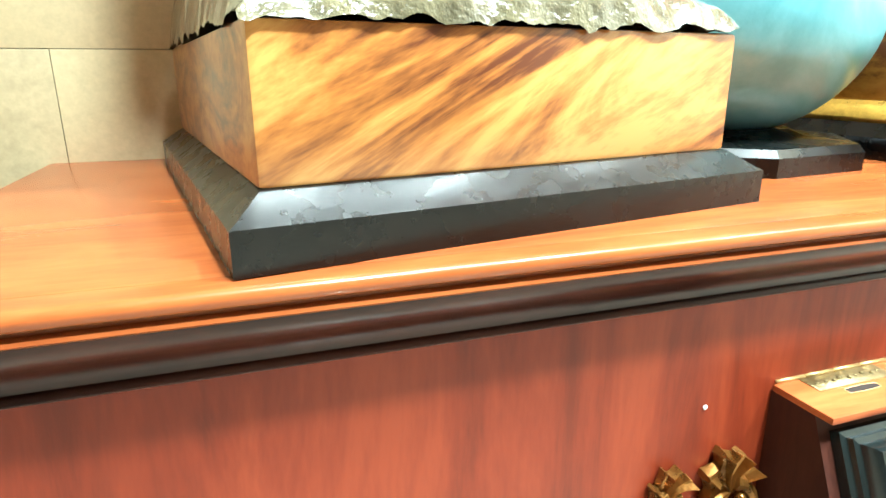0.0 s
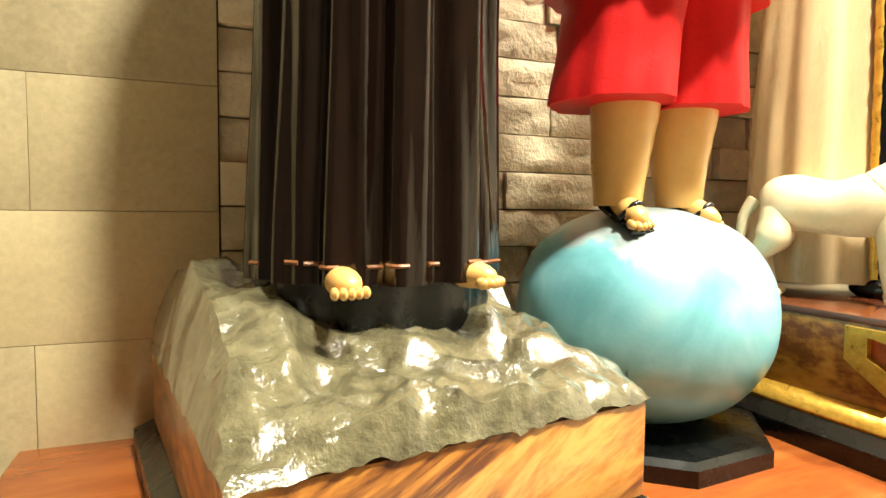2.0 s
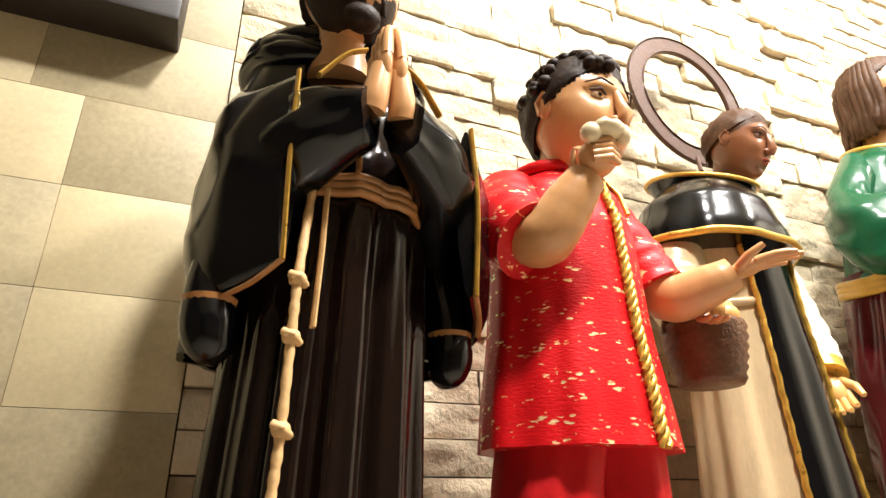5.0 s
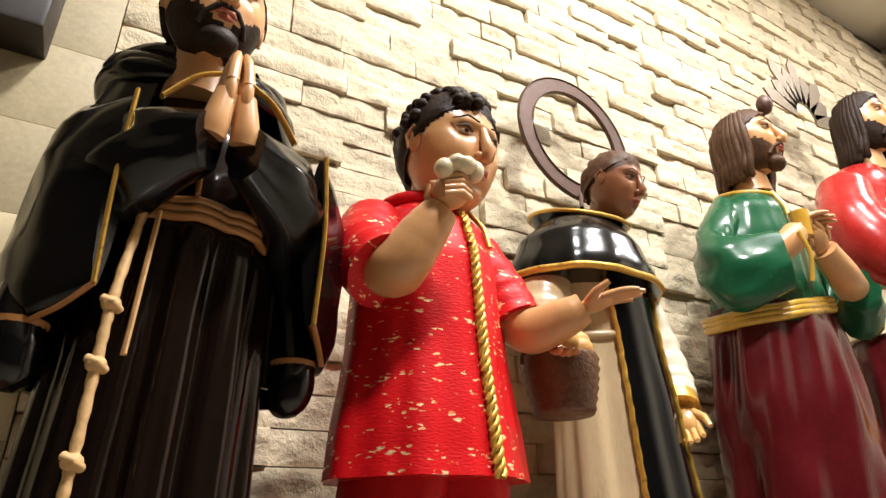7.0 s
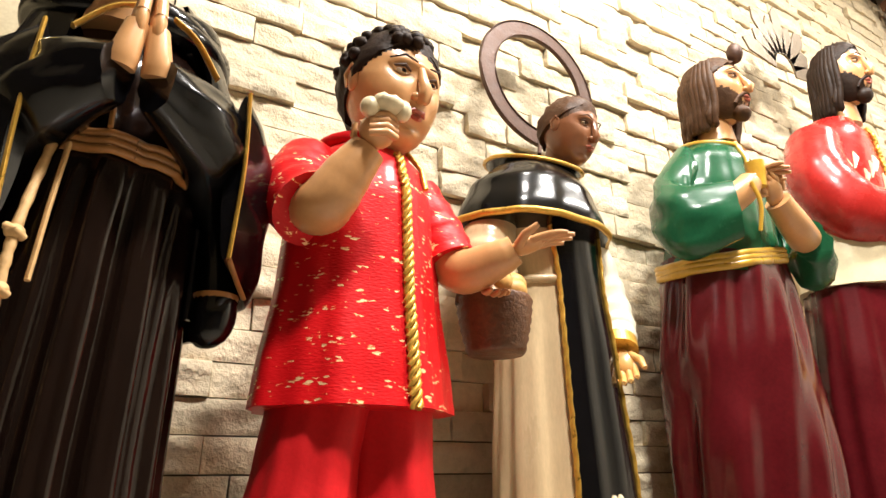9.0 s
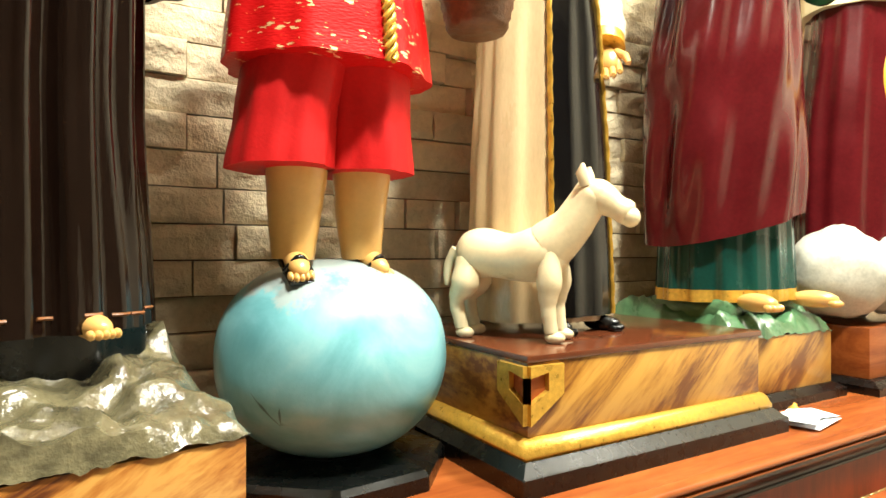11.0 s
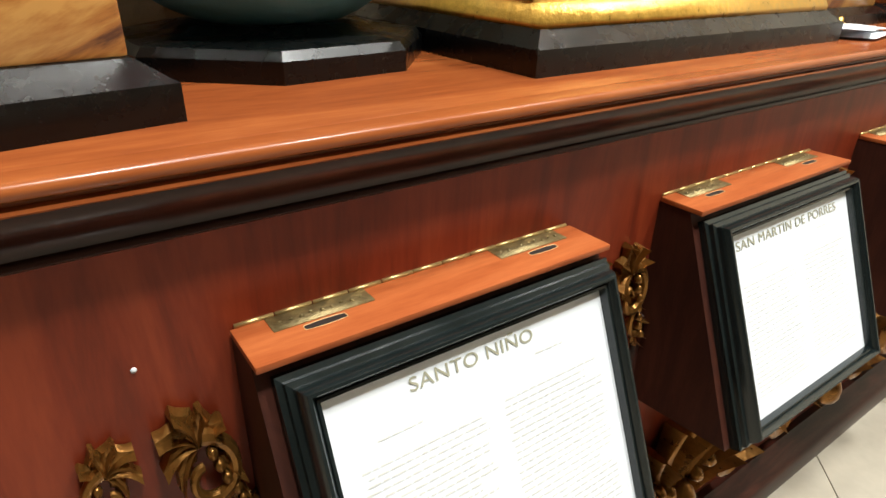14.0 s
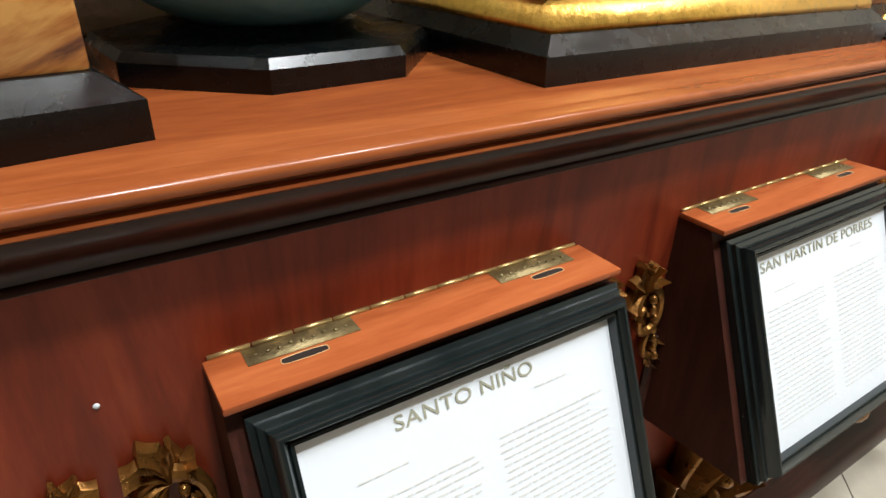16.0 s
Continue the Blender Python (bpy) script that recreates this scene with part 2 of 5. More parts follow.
def sequin_material():
    m, nt, b = nodes_of("red_sequin_cloth")
    v = tex(nt, "Voronoi", scale=300, stretch=(0.42, 0.42, 1.2))
    n = tex(nt, scale=30, detail=4, stretch=(1, 1, 2))
    mul = nt.nodes.new("ShaderNodeMath")
    mul.operation = "MULTIPLY"
    sepc = nt.nodes.new("ShaderNodeSeparateColor")
    nt.links.new(v.outputs["Color"], sepc.inputs[0])
    nt.links.new(sepc.outputs[0], mul.inputs[0])
    nt.links.new(n.outputs[0], mul.inputs[1])
    # glints of the sequins, put into the base colour as pale gold dashes
    nt.links.new(ramp(nt, mul.outputs[0], [(0.49, (0.58, 0.005, 0.007)), (0.505, (0.8, 0.16, 0.05)), (0.54, (0.98, 0.68, 0.35))]), b.inputs["Base Color"])
    nt.links.new(ramp(nt, mul.outputs[0], [(0.49, (0.0, 0.0, 0.0)), (0.51, (0.5, 0.5, 0.5))]), b.inputs["Metallic"])
    b.inputs["Roughness"].default_value = 0.45
    b.inputs["Coat Weight"].default_value = 0.08
    b.inputs["Specular IOR Level"].default_value = 0.2
    bump(nt, b, v.outputs["Distance"], 0.35, 0.001)
    return m


GLOBE = globe_material()
SEQUIN = sequin_material()

# ---------------------------------------------------------------- mesh helpers


class Build:
    """Collects verts, faces and material slots for one mesh."""

    def __init__(self):
        self.v, self.f, self.mi, self.mats = [], [], [], []

    def slot(self, mat):
        if mat not in self.mats:
            self.mats.append(mat)
        return self.mats.index(mat)

    def add(self, verts, faces, mat):
        o, s = len(self.v), self.slot(mat)
        self.v.extend([tuple(p) for p in verts])
        for f in faces:
            self.f.append([i + o for i in f])
            self.mi.append(s)

    def grid(self, rows, mat, closed=True, caps=True, matfn=None):
        """Rows of points, all the same length, joined into a skin."""
        n, k = len(rows), len(rows[0])
        verts = [p for r in rows for p in r]
        faces, which = [], []
        for i in range(n - 1):
            for j in range(k if closed else k - 1):
                j2 = (j + 1) % k
                faces.append([i * k + j, i * k + j2, (i + 1) * k + j2, (i + 1) * k + j])
                which.append(matfn(i, j) if matfn else mat)
        if caps and closed:
            faces += [list(range(k))[::-1], [(n - 1) * k + j for j in range(k)]]
            which += [mat, mat]
        o = len(self.v)
        self.v.extend([tuple(p) for p in verts])
        for f, m in zip(faces, which):
            self.f.append([i + o for i in f])
            self.mi.append(self.slot(m))

    def tube(self, pts, radii, mat, seg=12, flat=1.0, side=None):
        pts = [Vector(p) for p in pts]
        if not isinstance(radii, (list, tuple)):
            radii = [radii] * len(pts)
        rows = []
        ref = Vector(side) if side else None
        for i, p in enumerate(pts):
            d = (pts[min(i + 1, len(pts) - 1)] - pts[max(i - 1, 0)]).normalized()
            if ref is None:
                ref = Vector((0, 0, 1)) if abs(d.z) < 0.9 else Vector((1, 0, 0))
            u = d.cross(ref).normalized()
            w = u.cross(d).normalized()
            rows.append([p + (u * math.cos(a) + w * math.sin(a) * flat) * radii[i] for a in [2 * math.pi * k / seg for k in range(seg)]])
        self.grid(rows, mat)

    def ball(self, c, r, mat, m=None, seg=16, rings=11, fn=None):
        c = Vector(c)
        rows = []
        for i in range(rings):
            ph = math.pi * (i + 0.0) / (rings - 1)
            ph = min(max(ph, 0.06), math.pi - 0.06)
            row = []
            for j in range(seg):
                th = 2 * math.pi * j / seg
                q = Vector((math.sin(ph) * math.cos(th), math.sin(ph) * math.sin(th), -math.cos(ph)))
                if fn:
                    q = q * fn(q)
                q = Vector((q.x * r[0], q.y * r[1], q.z * r[2]))
                row.append(c + (m @ q if m else q))
            rows.append(row)
        self.grid(rows, mat)

    def box(self, lo, hi, mat, bevel=0.0, m=None):
        bm = bmesh.new()
        bmesh.ops.create_cube(bm, size=1)
        for v in bm.verts:
            v.co = [lo[k] + (v.co[k] + 0.5) * (hi[k] - lo[k]) for k in range(3)]
        if bevel:
            bmesh.ops.bevel(bm, geom=bm.edges[:], offset=bevel, segments=2, affect="EDGES", profile=0.6)
        if m:
            bmesh.ops.transform(bm, matrix=m, verts=bm.verts)
        bm.verts.index_update()
        self.add([v.co.copy() for v in bm.verts], [[v.index for v in f.verts] for f in bm.faces], mat)
        bm.free()

    def prism(self, profile, x0, x1, mat):
        """A (y, z) outline pushed along x."""
        n = len(profile)
        self.add([(x, y, z) for x in (x0, x1) for y, z in profile],
                 [[i, (i + 1) % n, n + (i + 1) % n, n + i] for i in range(n)] + [list(range(n))[::-1], list(range(n, 2 * n))], mat)

    def mesh(self, name, smooth=True, angle=40):
        me = bpy.data.meshes.new(name)
        me.from_pydata(self.v, [], self.f)
        for m in self.mats:
            me.materials.append(m)
        me.polygons.foreach_set("material_index", self.mi)
        bm = bmesh.new()
        bm.from_mesh(me)
        bmesh.ops.recalc_face_normals(bm, faces=bm.faces)
        for e in bm.edges:
            e.smooth = not (len(e.link_faces) == 2 and e.calc_face_angle(0) > radians(angle))
        bm.to_mesh(me)
        bm.free()
        if smooth:
            me.polygons.foreach_set("use_smooth", [True] * len(me.polygons))
        return me

    def thing(self, name, label, category, m=None, group="", kind="", smooth=True, angle=40):
        ob = tagged(new(name, self.mesh(name, smooth, angle)), label, category, group, kind)
        if m:
            ob.matrix_world = m
        return ob


def part(name, b, parent, label="", smooth=True, angle=40):
    ob = new(name, b.mesh(name, smooth, angle))
    ob.parent = parent
    if label:
        ob["label"] = label
    return ob


def empty(name, label, category, m, group="", kind=""):
    ob = tagged(new(name), label, category, group, kind)
    ob.empty_display_size = 0.1
    ob.matrix_world = m
    return ob


def single(fn, *a, **k):
    b = Build()
    fn(b, *a, **k)
    return b


def boxed(lo, hi, mat, bevel=0.0, m=None):
    b = Build()
    b.box(lo, hi, mat, bevel, m)
    return b


# ---------------------------------------------------------------- structure
X0, X1, Y0, ZC, WALL = -2.6, 4.1, -4.2, 4.0, 0.54
boxed((X0, Y0, -0.12), (X1, WALL + 0.25, -0.006), GROUT).thing("floor", "cream marble tiles laid diagonally with thin grey joints", "floor", kind="structure", smooth=False)
boxed((X0, Y0, ZC), (X1, WALL + 0.25, ZC + 0.12), PLASTER).thing("ceiling", "plain cream plaster ceiling above the stone wall", "ceiling", kind="structure", smooth=False)
# west and south walls are unseen, added dark to close the room
boxed((X0 - 0.2, Y0, -0.12), (X0, WALL + 0.25, ZC), ROOM).thing("wall_west", "unseen side wall, kept dark to cut bounced light", "wall", kind="structure", smooth=False)
boxed((X1, Y0, -0.12), (X1 + 0.2, WALL + 0.25, ZC), PLASTER).thing("wall_east", "plain cream plastered end wall of room", "wall", kind="structure", smooth=False)
boxed((X0 - 0.2, Y0 - 0.2, -0.12), (X1 + 0.2, Y0, ZC), ROOM).thing("wall_south", "unseen rear wall, kept dark to cut bounced light", "wall", kind="structure", smooth=False)
wall_north = boxed((X0, WALL - 0.004, -0.12), (X1, WALL + 0.25, ZC), MORTAR).thing("wall_north", "cream split-faced stone cladding wall behind the statues", "wall", kind="structure", smooth=False)
pilaster = boxed((X0, WALL - 0.018, 0.0), (0.2955, WALL - 0.006, ZC - 0.002), SLAB_JOINT).thing("pilaster", "smooth cream stone slabs beside the rough stone wall", "pilaster", kind="structure", smooth=False)
b = Build()
b.box((X1 - 0.10, Y0, 3.72), (X1 - 0.002, WALL - 0.06, 3.80), CORNICE, 0.01)
b.box((X1 - 0.16, Y0, 3.80), (X1 - 0.002, WALL - 0.06, 3.86), CORNICE, 0.015)
b.thing("cornice", "dark brown moulded cornice high on the end wall", "cornice", kind="structure")

for lx, ly, power in LAMPS:
    lamp = empty("ceiling_light", "round recessed warm ceiling downlight with white rim", "ceiling light", pose(lx, ly, ZC), "ceiling downlights")
    b = Build()
    ring = [(0.135 * s, z) for s, z in ((1, 0.0), (1, -0.012), (0.86, -0.016), (0.80, -0.004))]
    b.grid([[(r * math.cos(a), r * math.sin(a), z) for a in [2 * math.pi * k / 28 for k in range(28)]] for r, z in ring], PLASTER, caps=False)
    part("rim", b, lamp)
    b = Build()
    b.grid([[(r * math.cos(a), r * math.sin(a), -0.004) for a in [2 * math.pi * k / 28 for k in range(28)]] for r in (0.108, 0.09)], LAMP_GLASS, caps=False)
    part("glow_ring", b, lamp)

# dark bracket at the top of the pilaster
bracket = empty("wall_bracket", "dark wooden bracket box fixed high on slab wall", "bracket", pose(0.02, 0.43, 2.28))
part("body", boxed((-0.28, -0.01, -0.09), (0.18, 0.088, 0.10), DARK_IRON, 0.008), bracket)
part("ledge", boxed((-0.30, -0.03, 0.10), (0.20, 0.09, 0.125), DARK_IRON, 0.006), bracket)
lamp2 = empty("wall_lamp", "small black metal wall lamp on cream slabs", "lamp", pose(-0.06, 0.44, 1.95))
part("shade", single(lambda q: q.tube([(0, 0, -0.055), (0, 0, -0.05), (0, 0, 0.045), (0, 0, 0.05)], [0.03, 0.038, 0.038, 0.03], DARK_IRON, 16)), lamp2)
part("arm", single(lambda q: q.tube([(0, 0.0, 0.0), (0, 0.05, 0.01), (0, 0.085, 0.01)], [0.01, 0.01, 0.014], DARK_IRON, 10)), lamp2)

# ---------------------------------------------------------------- cabinet
TOP = 0.907
CX0, CX1 = 0.055, 4.02
cabinet = empty("altar_cabinet", "long red varnished wooden altar cabinet with gilt carving", "cabinet", pose(0, 0, 0))
part("carcass", boxed((CX0 + 0.02, 0.0, 0.0), (CX1, WALL - 0.03, 0.8735), PANEL_WOOD), cabinet, smooth=False)
part("top", boxed((CX0, -0.012, 0.874), (CX1, WALL - 0.024, TOP), RED_WOOD, 0.003), cabinet, "glossy red wooden top board")


def moulding(q, x0, x1, outline, mat):
    q.prism(outline, x0, x1, mat)


def ogee(y0, z0, y1, z1, n=8):
    out = []
    for i in range(n + 1):
        t = i / n
        out.append((y0 + (y1 - y0) * (t - 0.16 * math.sin(2 * math.pi * t)), z0 + (z1 - z0) * t))
    return out


nose = [(-0.012, TOP - 0.0006)] + [(-0.0285 - 0.0055 * math.sin(a), TOP - 0.0065 + 0.0055 * math.cos(a)) for a in [math.pi * k / 8 for k in range(9)]] + [(-0.0275, 0.894), (-0.012, 0.894)]
part("edge_bead", single(moulding, CX0 - 0.008, CX1, nose, RED_WOOD), cabinet, angle=50)
fil = [(-0.012, 0.8938), (-0.0255, 0.8938), (-0.0255, 0.8915), (-0.0310, 0.8905), (-0.0315, 0.8885), (-0.0300, 0.8870), (-0.012, 0.8870)]
part("fillet", single(moulding, CX0 - 0.006, CX1, fil, RED_WOOD), cabinet, angle=50)
og = ogee(-0.0290, 0.8868, -0.0100, 0.8545, 10)
part("crown_moulding", single(moulding, CX0 - 0.004, CX1, [(0.02, 0.8868)] + og + [(0.02, 0.8545)], DARK_MOULD), cabinet, angle=60)
low = [(0.02, 0.8543), (-0.0105, 0.8543), (-0.0135, 0.8525), (-0.0135, 0.8495), (-0.0095, 0.8480), (-0.0050, 0.8455), (-0.0010, 0.8430), (0.02, 0.8430)]
part("lower_bead", single(moulding, CX0 - 0.002, CX1, low, DARK_MOULD), cabinet, angle=60)
basep = [(0.02, 0.0), (-0.055, 0.0), (-0.055, 0.045), (-0.048, 0.052), (-0.040, 0.058), (-0.036, 0.068), (-0.020, 0.076), (-0.014, 0.085), (0.02, 0.085)]
part("base_moulding", single(moulding, CX0, CX1, basep, DARK_MOULD), cabinet, angle=50)


def leaf(q, p, ang, length, width, curl=0.5, y=-0.004, lift=0.02):
    """A carved acanthus lobe lying on the panel: its root at p, (x, z)."""
    rows = []
    n = 7
    for i in range(n):
        t = i / (n - 1)
        a = ang + curl * t * t * 1.6
        cx = p[0] + length * t * math.cos(ang + curl * t * 0.6)
        cz = p[1] + length * t * math.sin(ang + curl * t * 0.6)
        w = width * (math.sin(math.pi * (0.12 + 0.83 * t)) ** 0.8) * (1 + 0.22 * math.cos(t * 19))
        nx, nz = -math.sin(a), math.cos(a)
        h = lift * (0.5 + 0.9 * t * t)
        row = []
        for s in (-1, -0.6, -0.2, 0.0, 0.2, 0.6, 1):
            ridge = (1 - abs(s)) * 0.7 + 0.25 * math.cos(s * 9)
            row.append((cx + nx * w * s, y - h * max(0.05, ridge), cz + nz * w * s))
        row += [(cx + nx * w * 0.8, y + 0.002, cz + nz * w * 0.8), (cx - nx * w * 0.8, y + 0.002, cz - nz * w * 0.8)]
        rows.append(row)
    q.grid(rows, GILT)


def scroll(q, c, r0, r1, a0, turns, rad, y=-0.012):
    pts, rr = [], []
    n = int(18 * abs(turns)) + 6
    for i in range(n + 1):
        t = i / n
        a = a0 + turns * 2 * math.pi * t
        r = r0 + (r1 - r0) * t
        pts.append((c[0] + r * math.cos(a), y - 0.004 * math.sin(t * 3), c[1] + r * math.sin(a)))
        rr.append(rad * (1.0 - 0.45 * t))
    q.tube(pts, rr, GILT, 8, side=(0, 1, 0))


def corner_spray(sx, rng):
    """A gilt carved spray of leaves and scrolls; sx mirrors it."""
    q = Build()
    def P(x, z):
        return (sx * x, z)
    scroll(q, P(0.0, -0.045), 0.045, 0.010, math.pi / 2, -0.95 * sx, 0.009)
    scroll(q, P(0.035, -0.10), 0.030, 0.006, math.pi / 2, 1.0 * sx, 0.007)
    for ang, l, w in ((100, 0.05, 0.016), (60, 0.045, 0.014), (135, 0.05, 0.017), (20, 0.04, 0.012), (175, 0.045, 0.013), (215, 0.04, 0.012)):
        a = radians(ang) if sx > 0 else math.pi - radians(ang)
        leaf(q, P(-0.005, -0.012), a, l * rng.uniform(0.9, 1.15), w, 0.5 * sx, lift=0.022)
    for k in range(7):
        q.ball((sx * (0.012 + 0.006 * k + rng.uniform(-0.004, 0.004)), -0.016, -0.02 - 0.017 * k), (0.0075, 0.009, 0.0075), GILT, seg=8, rings=6)
        leaf(q, P(0.014 + 0.006 * k, -0.03 - 0.017 * k), radians(-60 if sx > 0 else -120) + rng.uniform(-0.5, 0.5), 0.030, 0.009, 0.6 * sx, lift=0.018)
    return q


def foot_shell(rng):
    """The gilt carved acanthus shell at the foot of a panel."""
    q = Build()
    for k in range(9):
        a = radians(10 + 20 * k)
        leaf(q, (0.0, 0.0), a, 0.10 * (1 + 0.25 * math.sin(a)) * rng.uniform(0.92, 1.08), 0.020, 0.25 * (1 if a < math.pi / 2 else -1), lift=0.034)
    for s in (-1, 1):
        scroll(q, (s * 0.13, 0.015), 0.05, 0.010, math.pi / 2, -1.1 * s, 0.013)
        leaf(q, (s * 0.06, -0.02), 0.1 if s > 0 else math.pi - 0.1, 0.12, 0.022, 0.35 * s, lift=0.03)
        leaf(q, (s * 0.13, 0.02), radians(70) if s > 0 else radians(110), 0.09, 0.02, -0.5 * s, lift=0.028)
        for k in range(4):
            q.ball((s * (0.03 + 0.025 * k), -0.022, 0.035 + 0.012 * k), (0.011, 0.012, 0.011), GILT, seg=9, rings=7)
    q.ball((0, -0.024, 0.01), (0.022, 0.020, 0.028), GILT, seg=12, rings=8)
    return q


def carving(name, q, label):
    """A carving on the cabinet whose largest piece carries its loose leaves and beads."""
    root = list(range(len(q.v)))

    def find(a):
        while root[a] != a:
            root[a] = root[root[a]]
            a = root[a]
        return a
    for f in q.f:
        for i in f[1:]:
            root[find(i)] = find(f[0])
    sets = collections.defaultdict(list)
    for f in q.f:
        sets[find(f[0])].append(f)
    top = None
    for faces in sorted(sets.values(), key=len, reverse=True):
        used = sorted({i for f in faces for i in f})
        at = {v: n for n, v in enumerate(used)}
        piece = Build()
        piece.add([q.v[i] for i in used], [[at[i] for i in f] for f in faces], GILT)
        if top is None:
            top = part(name, piece, cabinet, label)
        else:
            part("carved_leaf", piece, top)
    return top


rng = random.Random(4)
for k in range(7):
    cx = 0.345 + 0.5 * k
    for sx in (1, -1):
        ob = carving("gilt_spray", corner_spray(sx, rng), "carved gilt spray")
        ob.location = (cx - (0.206 if sx > 0 else -0.228), 0, 0.685)
        ob.scale = (0.60, 0.8, 0.85) if sx > 0 else (0.42, 0.6, 0.66)
    ob = carving("gilt_shell", foot_shell(rng), "carved gilt acanthus shell")
    ob.location = (cx - 0.02, -0.006, 0.20)
    ob.scale = (1.2, 1.5, 1.35)
    # inner raised arch line of the panel
    q = Build()
    pts = [(cx - 0.165 + 0.33 * t, -0.004, 0.60 + 0.055 * math.sin(math.pi * t)) for t in [i / 14 for i in range(15)]]
    q.tube([(cx - 0.165, -0.004, 0.13)] + pts + [(cx + 0.165, -0.004, 0.13)], 0.008, DARK_MOULD, 8, side=(0, 1, 0))
    part("panel_arch", q, cabinet)

# ---------------------------------------------------------------- wall boxes
FA = radians(23.0)       # lean of the framed front


def front_pose():
    """Local frame of the leaning front: x along, y out of it, z up its slope, origin at its lower middle."""
    return Matrix.Translation((0, -0.154, 0.487)) @ Matrix.Rotation(-FA, 4, "X")


def text_bars(q, x0, x1, z0, z1, rows, mat, rng, y=-0.0135):
    for r in range(rows):
        z = z1 - (z1 - z0) * r / rows
        x = x0 + rng.uniform(0, 0.006)
        stop = x1 - rng.choice((0, 0, 0.004, 0.02))
        while x < stop:
            w = rng.uniform(0.004, 0.013)
            q.add([(x, y, z), (min(x + w, stop), y, z), (min(x + w, stop), y, z + 0.0015), (x, y, z + 0.0015)], [[0, 1, 2, 3]], mat)
            x += w + 0.0022


def offering_box(x, title, sub, rng, group="offering boxes on the cabinet"):
    W = 0.352
    ob = empty("offering_box", "red-topped wooden offering box with black framed notice", "offering box", pose(x + W / 2, 0, 0), group)
    ob["label"] = "slotted wooden offering box, white notice titled " + title if title else ob["label"]
    hw = W / 2
    q = Build()
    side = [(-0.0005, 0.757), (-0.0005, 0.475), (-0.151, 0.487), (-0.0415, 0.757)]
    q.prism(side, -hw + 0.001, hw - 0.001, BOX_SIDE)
    part("body", q, ob, "box sides, much darker than the lid", smooth=False)
    lid = part("lid", boxed((-hw, -0.0570, 0.7572), (hw, -0.002, 0.7632), BOX_WOOD, 0.0012), ob, "orange-red varnished lid")
    for s in (-1, 1):
        part("hinge_plate", boxed((s * 0.108 - 0.042, -0.0235, 0.7632), (s * 0.108 + 0.042, -0.0035, 0.7640), BRASS), lid, "worn brass plate")
        q = Build()
        for k in range(9):
            q.tube([(s * 0.108 - 0.034 + 0.0085 * k, -0.0135 + rng.uniform(-0.003, 0.003), 0.7639), (s * 0.108 - 0.034 + 0.0085 * k, -0.0135, 0.7646)], 0.0016, BRASS, 6)
        part("rivets", q, lid)
        q = Build()
        cy, cxx = -0.0300, s * 0.112
        out = [(cxx + max(-0.0145, min(0.0145, 0.022 * math.cos(2 * math.pi * i / 24))) + 0.0025 * math.cos(2 * math.pi * i / 24), cy + 0.0036 * math.sin(2 * math.pi * i / 24)) for i in range(24)]
        q.add([(px, py, 0.76335) for px, py in out], [list(range(24))], DARK_IRON)
        q.grid([[(cxx + (px - cxx) * f, cy + (py - cy) * f2, z) for px, py in out] for f, f2, z in ((1.0, 1.0, 0.7634), (1.03, 1.12, 0.7637), (1.05, 1.2, 0.7634))], CORD, caps=False)
        part("coin_slot", q, lid, "long coin slot with pale worn rim")
    for k in range(11):
        x0 = -hw + 0.004 + k * 0.0313
        part("hinge_knuckle", single(lambda qq: qq.tube([(x0, -0.0010, 0.7640), (x0 + 0.0298, -0.0010, 0.7640)], 0.0021, BRASS_EDGE, 8)), lid)
    m = Matrix.Translation((0.006, 0, 0)) @ front_pose()
    fh = hw - 0.006
    H = 0.279
    fw = 0.0250
    prof = [(0.0, 0.004), (0.0, -0.006), (0.005, -0.0068), (0.0056, -0.0098), (0.0105, -0.0106), (0.0112, -0.0135), (0.0135, -0.0168), (0.0160, -0.0183),
            (0.0190, -0.0183), (0.0215, -0.0166), (0.0235, -0.0135), (0.0245, -0.0146), (0.0275, -0.0146), (0.029, -0.0112), (0.029, 0.004)]
    corners = [(-fh, 0.0, 1, 1), (fh, 0.0, -1, 1), (fh, H, -1, -1), (-fh, H, 1, -1)]
    names = ("frame_bottom", "frame_side", "frame_top", "frame_side")
    for i in range(4):
        a, c = corners[i], corners[(i + 1) % 4]
        q = Build()
        rows = [[m @ Vector((e[0] + e[2] * d * 0.86, y * 1.7, e[1] + e[3] * d * 0.86)) for d, y in prof] for e in (a, c)]
        q.grid(rows, FRAME_BLACK)
        part(names[i], q, ob, "black stepped picture-frame moulding", angle=35)
    q = Build()
    q.box((-fh + fw - 0.002, -0.0165, fw - 0.002), (fh - fw + 0.002, -0.002, H - fw + 0.002), PAPER)
    q.v = [tuple(m @ Vector(p)) for p in q.v]
    sheet = part("notice", q, ob, "white printed notice sheet", smooth=False)
    if title:
        cu = bpy.data.curves.new("title", "FONT")
        cu.body = title
        cu.align_x, cu.align_y, cu.size, cu.extrude = "CENTER", "CENTER", 0.0165, 0.0002
        cu.space_character = 1.05
        tmp = bpy.data.objects.new("title", cu)
        scene.collection.objects.link(tmp)
        bpy.context.view_layer.update()
        me = bpy.data.meshes.new_from_object(tmp.evaluated_get(bpy.context.evaluated_depsgraph_get()))
        bpy.data.objects.remove(tmp)
        width = max(v.co.x for v in me.vertices) - min(v.co.x for v in me.vertices)
        want = sub
        me.transform(Matrix.Diagonal((want / width, 1, 1, 1)))
